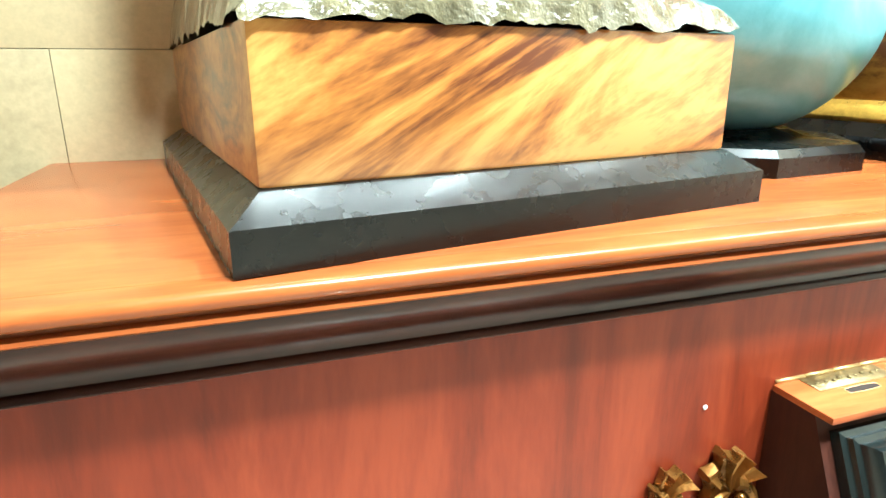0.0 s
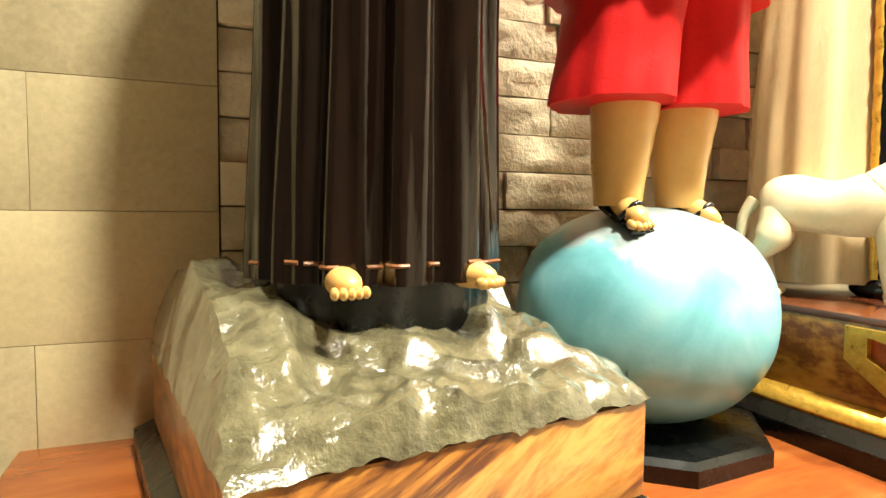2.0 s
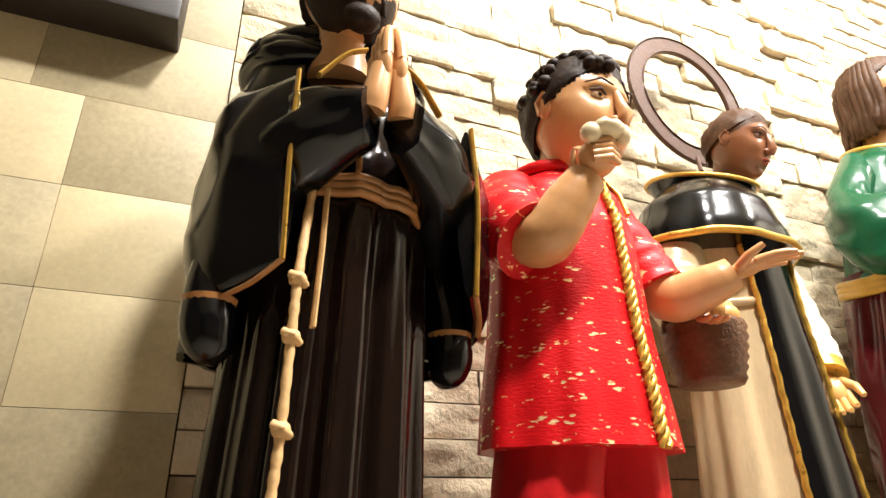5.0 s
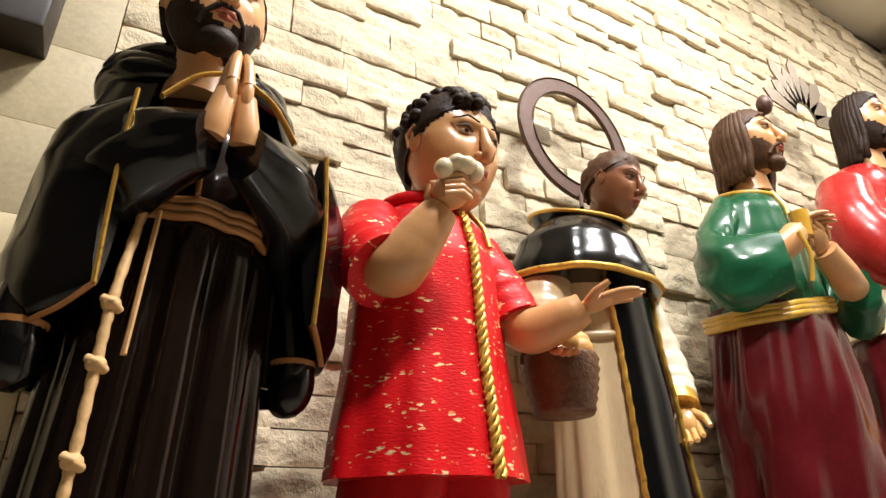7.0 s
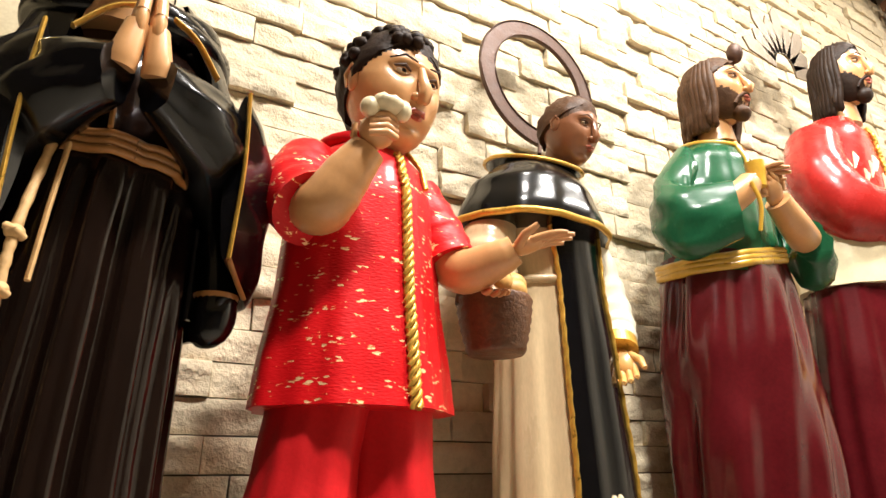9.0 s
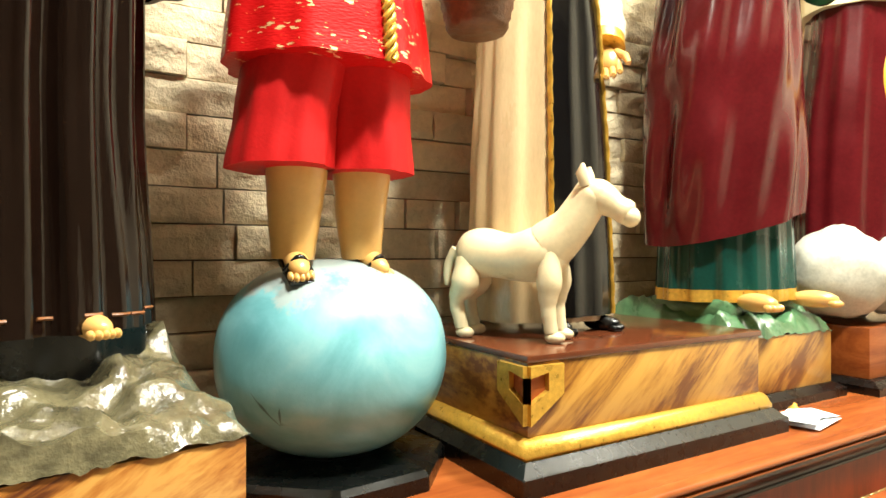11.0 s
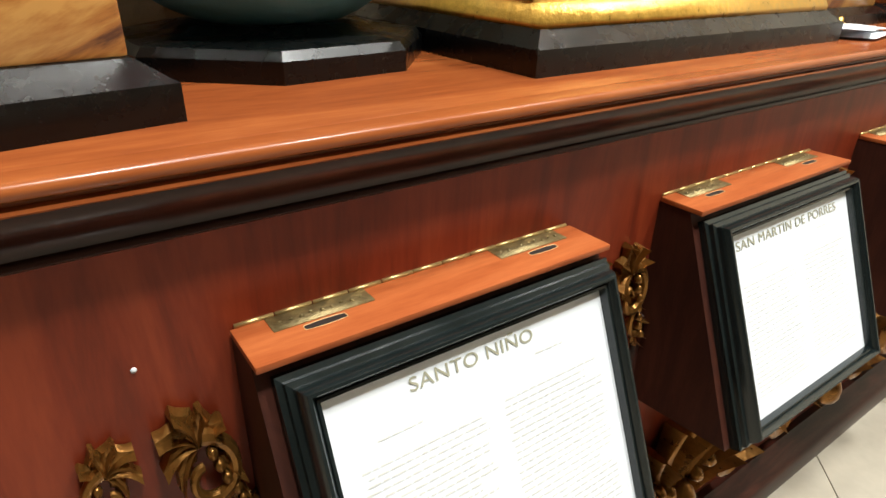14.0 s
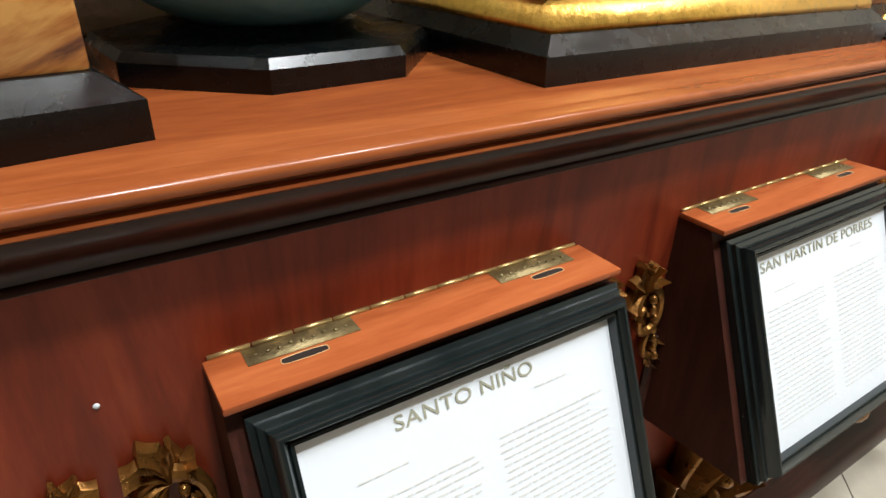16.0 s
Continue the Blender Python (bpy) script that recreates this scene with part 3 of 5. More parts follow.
        me.transform(m @ Matrix.Translation((-0.009, -0.0172, H - fw - 0.0158)) @ Matrix.Rotation(math.pi / 2, 4, "X"))
        me.materials.clear()
        me.materials.append(INK)
        t = new("title", me)
        t.parent = ob
    q = Build()
    text_bars(q, -0.112, -0.068, H - fw - 0.052, H - fw - 0.047, 1, INK_FAINT, rng, -0.0172)
    text_bars(q, 0.052, 0.088, H - fw - 0.038, H - fw - 0.034, 1, INK_FAINT, rng, -0.0172)
    text_bars(q, -0.128, -0.008, 0.045, H - fw - 0.066, 24, INK_FAINT, rng, -0.0172)
    text_bars(q, 0.010, 0.128, 0.045, H - fw - 0.062, 24, INK_FAINT, rng, -0.0172)
    q.v = [tuple(m @ Vector(p)) for p in q.v]
    part("printed_lines", q, ob, "small grey printed lines", smooth=False)["kind"] = "stuff"
    return ob


rng = random.Random(9)
offering_box(0.674, "SANTO NIÑO", 0.128, rng)
offering_box(1.177, "SAN MARTIN DE PORRES", 0.240, rng)
for k in range(4):
    offering_box(1.683 + 0.5 * k, "", 0, rng)

# ---------------------------------------------------------------- plinths


def stepped_plinth(name, label, w, d, base_h, block_h, inset, mat, at, turn, gold=False):
    """Black chamfered base board with a figured wooden block on it."""
    ob = empty(name, label, "plinth", pose(*at, 0, 0, turn))
    q = Build()
    t = base_h
    rows = []
    for s, z in ((0, 0), (0, t * 0.62), (0.004, t * 0.68), (inset * 0.85, t * 0.98), (inset * 0.95, t)):
        rows.append([(-w / 2 + s, -d / 2 + s, z), (w / 2 - s, -d / 2 + s, z), (w / 2 - s, d / 2 - s, z), (-w / 2 + s, d / 2 - s, z)])
    q.grid(rows, BLACK)
    part("base_board", q, ob, "glossy black chamfered base board", angle=20)
    if gold:
        q = Build()
        rows = []
        for s, z in ((inset * 0.9, t), (inset * 0.9, t + 0.006), (inset * 1.15, t + 0.020), (inset * 1.4, t + 0.026)):
            rows.append([(-w / 2 + s, -d / 2 + s, z), (w / 2 - s, -d / 2 + s, z), (w / 2 - s, d / 2 - s, z), (-w / 2 + s, d / 2 - s, z)])
        q.grid(rows, GOLD_TRIM)
        part("gilt_moulding", q, ob, "gilt moulding round the foot", angle=20)
        t += 0.026
        inset *= 1.4
    return ob, t, inset


def rock_top(w, d, n, h, seed, mat, rise=0.0):
    """A lumpy sheet that caps a block, with a ragged skirt."""
    q = Build()
    rows = []
    off = Vector((seed * 3.1, seed * 1.7, 0))
    for i in range(n + 1):
        row = []
        for j in range(n + 1):
            u, v = i / n, j / n
            x, y = (u - 0.5) * w, (v - 0.5) * d
            edge = min(u, 1 - u, v, 1 - v)
            e = min(1, edge * 14)
            z = h * (0.55 * e ** 0.5 + 0.75 * noise.noise(Vector((x, y, 0)) * 13 + off) + 0.6 * (0.5 - abs(noise.noise(Vector((x, y, 2)) * 19 + off))) + 0.30 * noise.noise(Vector((x, y, 7)) * 38 + off))
            z = max(z, 0.003)
            z += rise * min(1, max(0, (v - 0.05) / 0.5)) * e
            z = max(z, 0.003)
            if edge == 0:
                z = -0.004 - 0.007 * noise.noise(Vector((x, y, 0)) * 34 + off) - 0.005 * noise.noise(Vector((x, y, 0)) * 90 + off)
                x *= 1.012
                y *= 1.012
            row.append((x, y, z))
        rows.append(row)
    q.grid(rows, mat, closed=False, caps=False)
    return q


# plinth of the dark-robed statue
p1, t, ins = stepped_plinth("rock_plinth", "figured wood plinth with black base and glossy painted rocks", 0.418, 0.50, 0.042, 0.12, 0.024, FIGURED, (0.434, 0.258, TOP), 9.0)
part("block", boxed((-0.188, -0.226, 0.0415), (0.188, 0.226, 0.132), FIGURED, 0.004), p1, "orange figured wood block")
ob = part("rock_top", rock_top(0.377, 0.453, 84, 0.033, 2, ROCK, 0.074), p1, "glossy grey-green modelled rocks")
ob.location = (0, 0, 0.138)

# gilt-edged plinth with cut corner ornament
p3, t, ins = stepped_plinth("gilt_plinth", "golden figured wood plinth with gilt moulding, black base", 0.61, 0.46, 0.042, 0.1, 0.022, FIGURED_GOLD, (1.305, 0.270, TOP), 0, True)
part("block", boxed((-0.305 + ins + 0.004, -0.230 + ins + 0.004, t - 0.0005), (0.305 - ins - 0.004, 0.230 - ins - 0.004, 0.172), FIGURED_GOLD, 0.004), p3, "golden brown figured block")
hx, hy = 0.305 - ins - 0.004, 0.230 - ins - 0.004
part("slab_top", boxed((-hx - 0.003, -hy - 0.003, 0.172), (hx + 0.003, hy + 0.003, 0.182), RED_GLOSS, 0.002), p3, "dark red glossy top")
# folded chevron ornament on the front left corner: three facets on each face
for f in range(2):
    q = Build()
    def onto(u, z, o):
        return (-hx + u, -hy - o, z) if f == 0 else (-hx - o, -hy + u, z)
    zt = 0.168
    outer = [(-0.002, zt), (0.062, zt), (0.062, zt - 0.042), (-0.002, zt - 0.082)]
    inner = [(-0.002, zt - 0.016), (0.030, zt - 0.010), (0.030, zt - 0.036), (-0.002, zt - 0.052)]
    vs = [onto(u, z, 0.0) for u, z in outer] + [onto(u + (0.0 if u < 0 else -0.004), z, 0.010) for u, z in outer] + [onto(u, z, 0.010) for u, z in inner] + [onto(u, z, 0.001) for u, z in inner]
    fs = []
    for i in range(4):
        j = (i + 1) % 4
        fs += [[i, j, 4 + j, 4 + i], [4 + i, 4 + j, 8 + j, 8 + i], [8 + i, 8 + j, 12 + j, 12 + i]]
    q.add(vs, fs, GOLD_TRIM)
    q.add(vs[12:], [[0, 1, 2, 3]], BOX_WOOD)
    part("corner_chevron", q, p3, "gilt folded chevron ornament", angle=15)

# green statue plinth
p4, t, ins = stepped_plinth("yellow_plinth", "yellow figured wood plinth with grassy top, black base", 0.385, 0.40, 0.03, 0.1, 0.022, FIGURED_GOLD, (1.812, 0.330, TOP), 0)
part("block", boxed((-0.170, -0.178, 0.0295), (0.170, 0.178, 0.150), FIGURED_GOLD, 0.004), p4)
ob = part("grass_top", rock_top(0.34, 0.356, 40, 0.045, 5, GREEN_ROCK, 0.02), p4, "glossy green modelled grass")
ob.location = (0, 0, 0.152)
# plinth of the red-mantled statue
p5, t, ins = stepped_plinth("red_plinth", "red-brown wooden plinth on black base board", 0.5, 0.44, 0.03, 0.1, 0.022, RED_WOOD, (2.29, 0.30, TOP), 0)
part("block", boxed((-0.215, -0.185, 0.0295), (0.215, 0.185, 0.15), RED_WOOD, 0.004), p5)

# blue globe on its eight-sided black foot
globe = empty("blue_globe", "large worn light blue painted globe on black foot", "globe", pose(0.833, 0.287, TOP))
q = Build()
rot = radians(27.6)
rows = []
for r, z in ((0.172, 0.0), (0.172, 0.020), (0.165, 0.028), (0.112, 0.033), (0.095, 0.040)):
    rows.append([(r * math.cos(a), r * math.sin(a), z) for a in [rot + math.pi / 4 * k for k in range(8)]])
q.grid(rows, BLACK)
part("foot", q, globe, "black eight-sided foot", angle=20)
q = Build()
q.ball((0, 0, 0), (0.1702, 0.1702, 0.1436), GLOBE, seg=64, rings=44, fn=lambda p: 1 + 0.010 * noise.noise(p * 2.5) + 0.035 * (4 * p.z * p.z * (1 - p.z * p.z)))
ball = part("sphere", q, globe, "worn light blue sphere with cracks")
ball.location = (0, 0, 0.1728)

# folded papers on the top
q = Build()
for k, (dx, dy, a) in enumerate(((0, 0, 8), (0.01, 0.02, -12), (-0.02, 0.01, 22))):
    mm = Matrix.Translation((dx, dy, 0.002 + 0.004 * k)) @ Matrix.Rotation(radians(a), 4, "Z")
    rows = [[mm @ Vector((x, y, 0.004 * math.sin(x * 30 + k) * (0.4 + 0.5 * i / 5) + 0.003 + 0.0006 * k)) for x in [-0.055 + 0.11 * j / 8 for j in range(9)]] for i, y in enumerate([-0.03 + 0.06 * i / 5 for i in range(6)])]
    q.grid(rows, PAPER, closed=False, caps=False)
q.thing("folded_papers", "crumpled white folded papers lying on cabinet top", "papers", pose(1.70, 0.045, TOP + 0.0008))
q = Build()
q.ball((0, 0, 0.009), (0.012, 0.012, 0.009), GOLD_TRIM, seg=12, rings=8)
q.tube([(0, 0, 0.014), (0.004, 0, 0.022)], [0.006, 0.004], GOLD_TRIM, 8)
q.thing("small_gilt_bell", "small gilt metal bell on the red cabinet top", "bell", pose(1.735, 0.10, TOP))
# pale paint speck on the front panel
q = Build()
q.ball((0, 0, 0), (0.0022, 0.0012, 0.0022), PAPER, seg=8, rings=6)
q.thing("paint_speck", "tiny white speck stuck to red panel", "speck", pose(0.608, -0.0008, 0.754))

# ---------------------------------------------------------------- statues (each one plain mesh)


def lerp_rows(keys, z):
    for a, c in zip(keys, keys[1:]):
        if z <= c[0]:
            t = (z - a[0]) / (c[0] - a[0])
            t = t * t * (3 - 2 * t) * 0.5 + t * 0.5
            return [p + (r - p) * t for p, r in zip(a, c)]
    return list(keys[-1])


class Cloth:
    """A hanging garment: oval rings (z, centre x, centre y, radius x, radius y, fold depth) with pleats."""

    def __init__(self, keys, pleats, seed):
        self.keys, self.pleats, self.rng = keys, pleats, random.Random(seed)
        self.ph = [self.rng.uniform(0, 6.28) for _ in range(6)]

    def at(self, th, z, out=0.0):
        _, cx, cy, rx, ry, dep = lerp_rows(self.keys, z)
        p = self.ph
        k = self.pleats
        wob = 0.25 * math.sin(z * 9 + p[0])
        f = 0.55 * math.sin(k * th + p[1] + wob) + 0.30 * math.sin((k * 2 + 1) * th + p[2] - wob) + 0.22 * math.sin((k - 3) * th + p[3])
        f = math.copysign(abs(f) ** 0.75, f)
        g = 1 + dep * f
        return Vector((cx + (rx * g + out) * math.sin(th), cy - (ry * g + out) * math.cos(th), z))

    def skin(self, q, mat, seg=96, n=26, matfn=None, th0=None, th1=None, lip=0.0):
        z0, z1 = self.keys[0][0], self.keys[-1][0]
        if th0 is None:
            rows = [[self.at(2 * math.pi * j / seg, z0 + (z1 - z0) * i / n) for j in range(seg)] for i in range(n + 1)]
            q.grid(rows, mat, True, True, (lambda i, j: matfn(2 * math.pi * j / seg, z0 + (z1 - z0) * (i + 0.5) / n)) if matfn else None)
        else:
            rows = []
            for i in range(n + 1):
                z = z0 + (z1 - z0) * i / n
                outer = [self.at(th0 + (th1 - th0) * j / seg, z) for j in range(seg + 1)]
                inner = [self.at(th0 + (th1 - th0) * j / seg, z, -0.008) for j in range(seg, -1, -1)]
                rows.append(outer + inner)
            q.grid(rows, mat)

    def line(self, pts, out=0.003):
        return [self.at(th, z, out) for th, z in pts]


def path(points, n=8):
    """More points along a bent line (Catmull-Rom)."""
    p = [Vector(a) for a in points]
    p = [p[0] * 2 - p[1]] + p + [p[-1] * 2 - p[-2]]
    out = []
    for i in range(1, len(p) - 2):
        for k in range(n):
            t = k / n
            out.append(0.5 * ((2 * p[i]) + (p[i + 1] - p[i - 1]) * t + (2 * p[i - 1] - 5 * p[i] + 4 * p[i + 1] - p[i + 2]) * t * t + (3 * p[i] - p[i - 1] - 3 * p[i + 1] + p[i + 2]) * t ** 3))
    return out + [p[-2]]


def sleeve(q, pts, radii, mat, n=6, folds=0.06, seg=20):
    """A limb or sleeve with soft folds round it."""
    c = path(pts, n)
    k = len(radii) - 1
    rr = []
    for i in range(len(c)):
        t = i / (len(c) - 1) * k
        a = min(int(t), k - 1)
        rr.append((radii[a] + (radii[a + 1] - radii[a]) * (t - a)) * (1 + folds * math.sin(i * 1.9)))
    q.tube(c, rr, mat, seg)


def bell_sleeve(q, top, low, thick, mat, s):
    """A hanging sleeve: tall oval rings between an upper and a lower line. Gives the ring of its mouth."""
    t, l = path(top, 6), path(low, 6)
    k, rows = len(thick) - 1, []
    for i, (a, c) in enumerate(zip(t, l)):
        u = i / (len(t) - 1) * k
        j = min(int(u), k - 1)
        th = thick[j] + (thick[j + 1] - thick[j]) * (u - j)
        d = (t[min(i + 1, len(t) - 1)] - t[max(i - 1, 0)]).normalized()
        up = (a - c) / 2
        side = d.cross(up.normalized()).normalized()
        row = []
        for n in range(28):
            g = 2 * math.pi * n / 28
            fold = 1 + (0.13 * math.sin(g * 5 + i * 0.55) + 0.08 * math.sin(g * 9 - i * 0.8)) * (1 - abs(math.sin(g)) * 0.5)
            row.append((a + c) / 2 + up * math.sin(g) + side * th * math.cos(g) * fold)
        rows.append(row)
    q.grid(rows, mat)
    return rows[-1]


def hand(q, wrist, way, across, size, mat, curl=0.2, thumb=1, spread=0.1):
    """A palm with four jointed fingers and a thumb. way: to the fingertips; across: over the knuckles."""
    w, d, s = Vector(wrist), Vector(way).normalized(), Vector(across).normalized()
    nrm = d.cross(s).normalized()
    m = Matrix((s, d, nrm)).transposed()
    q.ball(w + d * size * 0.26, (size * 0.22, size * 0.30, size * 0.12), mat, m, 12, 9)
    for k in range(4):
        o = (k - 1.5) * size * 0.115
        root = w + d * size * (0.50 - 0.03 * abs(k - 1.2)) + s * o
        ln = size * (0.46, 0.52, 0.49, 0.38)[k]
        d1 = (d + s * o / size * spread * 6 + nrm * curl).normalized()
        d2 = (d1 + nrm * curl * 1.7).normalized()
        d3 = (d2 + nrm * curl * 1.5).normalized()
        a = root + d1 * ln * 0.42
        c = a + d2 * ln * 0.33
        q.tube([root - d * size * 0.1, root, a, c, c + d3 * ln * 0.25], [size * 0.06, size * 0.066, size * 0.058, size * 0.052, size * 0.034], mat, 8)
    r = w + d * size * 0.15 - s * thumb * size * 0.17
    q.tube([r, r + (d * 0.5 - s * thumb * 0.5 + nrm * 0.2).normalized() * size * 0.24, r + (d * 0.9 - s * thumb * 0.45 + nrm * 0.3).normalized() * size * 0.45],
           [size * 0.085, size * 0.07, size * 0.045], mat, 8)


def head(q, at, h, yaw, nod, skin, hair, style, beard=False):
    """at: the chin's underside; h: chin to crown."""
    m = Matrix.Translation(at) @ Matrix.Rotation(radians(yaw), 4, "Z") @ Matrix.Rotation(radians(nod), 4, "X") @ Matrix.Scale(h, 4)
    t = Build()

    # face and skull in one long oval, the jaw narrowing downwards
    rows = []
    seg, rings = 60, 50
    for i in range(rings + 1):
        z = i / rings
        ph = math.acos(max(-1, min(1, 1 - 2 * (0.01 + 0.98 * z))))
        wide = 0.385 * (math.sin(ph) ** 0.62) * (0.80 + 0.20 * min(1, z / 0.5))
        front = -(0.36 + 0.03 * math.cos((z - 0.15) * 5)) * (math.sin(ph) ** 0.5)
        back = 0.47 * (math.sin(ph) ** 0.6) * (0.30 + 0.70 * min(1, max(0, (z - 0.02) / 0.42)))
        row = []
        for j in range(seg):
            a = 2 * math.pi * j / seg
            x = wide * math.sin(a)
            y = (front if math.cos(a) > 0 else back) * abs(math.cos(a)) ** (0.85)
            d = 0.0
            if math.cos(a) > 0:
                ax = abs(x)
                d += 0.045 * math.exp(-((z - 0.565) / 0.055) ** 2 - ((ax - 0.155) / 0.085) ** 2)     # eye sockets
                d -= 0.030 * math.exp(-((z - 0.66) / 0.05) ** 2 - (ax / 0.25) ** 2)                    # brow
                d -= 0.022 * math.exp(-((z - 0.40) / 0.09) ** 2 - ((ax - 0.2) / 0.09) ** 2)            # cheeks
                d -= 0.035 * math.exp(-((z - 0.07) / 0.06) ** 2 - (ax / 0.10) ** 2)                    # chin
                d -= 0.020 * math.exp(-((z - 0.235) / 0.045) ** 2 - (ax / 0.12) ** 2)                  # mouth
                d += 0.020 * math.exp(-((z - 0.145) / 0.03) ** 2 - (ax / 0.12) ** 2)
            row.append((x, y + d, z))
        rows.append(row)
    def jaw(i, j):
        z, a = i / rings, 2 * math.pi * (j + 0.5) / seg
        si, fr = abs(math.sin(a)), math.cos(a)
        if beard and fr > -0.35 and (z < 0.16 + 0.30 * max(0.0, si - 0.25) ** 0.8 + 0.03 * noise.noise(Vector((a * 9, h * 50, 0)))):
            return hair
        if z > 0.77 - 0.56 * (0.5 - 0.5 * fr) + 0.03 * noise.noise(Vector((a * 3, h * 50, 0))):
            return hair
        return skin
    t.grid(rows, skin, matfn=jaw)
    t.tube([(0, -0.345, 0.62), (0, -0.385, 0.52), (0, -0.445, 0.40), (0, -0.43, 0.36), (0, -0.36, 0.345)], [0.03, 0.042, 0.058, 0.06, 0.03], skin, 10)
    for s in (-1, 1):
        t.ball((s * 0.045, -0.385, 0.365), (0.042, 0.045, 0.035), skin, seg=8, rings=6)
        t.ball((s * 0.155, -0.296, 0.560), (0.050, 0.031, 0.016), WHITE_EYE, seg=12, rings=7)
        t.ball((s * 0.150, -0.322, 0.560), (0.022, 0.011, 0.0155), HAIR, seg=10, rings=7)
        t.tube([(s * 0.225, -0.285, 0.585), (s * 0.155, -0.337, 0.600), (s * 0.085, -0.325, 0.578)], [0.008, 0.016, 0.008], HAIR_BROWN, 6)
        t.tube([(s * 0.265, -0.27, 0.635), (s * 0.175, -0.350, 0.675), (s * 0.065, -0.375, 0.650)], [0.005, 0.010, 0.007], hair, 6)
        t.ball((s * 0.375, 0.02, 0.50), (0.04, 0.075, 0.115), skin, seg=10, rings=8)
        t.tube([(s * 0.395, 0.06, 0.42), (s * 0.415, 0.08, 0.52), (s * 0.405, 0.02, 0.60), (s * 0.39, -0.03, 0.54)], 0.018, skin, 6)
    t.tube([(-0.10, -0.335, 0.235), (-0.04, -0.385, 0.255), (0, -0.39, 0.248), (0.04, -0.385, 0.255), (0.10, -0.335, 0.235)], [0.008, 0.024, 0.022, 0.024, 0.008], LIP, 8)
    t.tube([(-0.085, -0.335, 0.225), (0, -0.383, 0.205), (0.085, -0.335, 0.225)], [0.008, 0.028, 0.008], LIP, 8)
    lumps = lambda k, a: (lambda p: 1 + a * noise.noise(p * k) + a * 0.6 * math.sin(p.x * 26 + 5 * noise.noise(p * 3)))
    if beard:
        t.ball((0, -0.265, 0.055), (0.15, 0.12, 0.115), hair, seg=20, rings=12, fn=lumps(7, 0.05))
        for s in (-1, 1):
            t.tube([(s * 0.01, -0.395, 0.300), (s * 0.08, -0.372, 0.288), (s * 0.150, -0.315, 0.225), (s * 0.170, -0.27, 0.14)], [0.020, 0.026, 0.024, 0.03], hair, 8)
    # hair cap: covers crown, sides and back, open over the face
    rows = []
    for i in range(19):
        ph = math.pi * 0.985 * i / 18 * (0.63 if style == "short" else 0.72)
        row = []
        for j in range(40):
            a = 2 * math.pi * j / 40
            back = 0.5 - 0.5 * math.cos(a)
            reach = ph * (0.41 + 0.96 * back - 0.18 * back * back)
            p = Vector((math.sin(reach) * math.sin(a), -math.sin(reach) * math.cos(a), math.cos(reach)))
            bumpy = 1 + 0.035 * math.sin(a * 17 + 6 * noise.noise(p * 3)) * min(1, i / 4) + 0.05 * noise.noise(p * 6)
            bumpy -= 0.055 * (1 - back) ** 2 * (i / 18) ** 3
            row.append((p.x * 0.425 * bumpy, 0.055 + p.y * 0.465 * bumpy, 0.565 + p.z * 0.480 * bumpy))
        rows.append(row)
    inner = [[(x * 0.9, 0.05 + (y - 0.05) * 0.9, 0.56 + (z - 0.56) * 0.92) for x, y, z in rows[-1]]]
    t.grid(rows + inner, hair, True, True)
    rg = random.Random(int(h * 1e4))
    if style == "curls":
        for k in range(150):
            a, e = rg.uniform(0, 6.28), rg.uniform(0.1, 1.45)
            if math.cos(a) > 0.15 and e > 1.0:
                continue
            p = Vector((math.sin(e) * math.sin(a), -math.sin(e) * math.cos(a), math.cos(e)))
            t.ball((p.x * 0.42, 0.055 + p.y * 0.46, 0.565 + p.z * 0.475), (0.058, 0.058, 0.046), hair, seg=8, rings=6, fn=lumps(3, 0.12))
    if style == "long":
        for k in range(27):
            a = radians(72 + 216 * k / 26)
            x, y = 0.40 * math.sin(a), -0.43 * math.cos(a) + 0.05
            o = rg.uniform(-0.03, 0.03)
            t.tube(path([(x * 0.8, y * 0.8, 0.86), (x * 0.99, y * 1.0, 0.55), (x * 0.98 + o, y * 1.02, 0.2), (x * 0.90 - o, y * 0.98 + 0.04, -0.05 + o), (x * 0.80 + o, y * 0.95 + 0.06, -0.2 + 2 * o)], 4),
                   [0.05] * 4 + [0.06] * 4 + [0.058] * 4 + [0.05] * 4 + [0.012], hair, 8)
    t.tube([(0, 0.10, 0.25), (0, 0.12, 0.0), (0, 0.13, -0.30)], [0.24, 0.215, 0.26], skin, 18)
    o = len(q.v)
    q.v.extend([tuple(m @ Vector(p)) for p in t.v])
    for f, mi in zip(t.f, t.mi):
        q.f.append([i + o for i in f])
        q.mi.append(q.slot(t.mats[mi]))


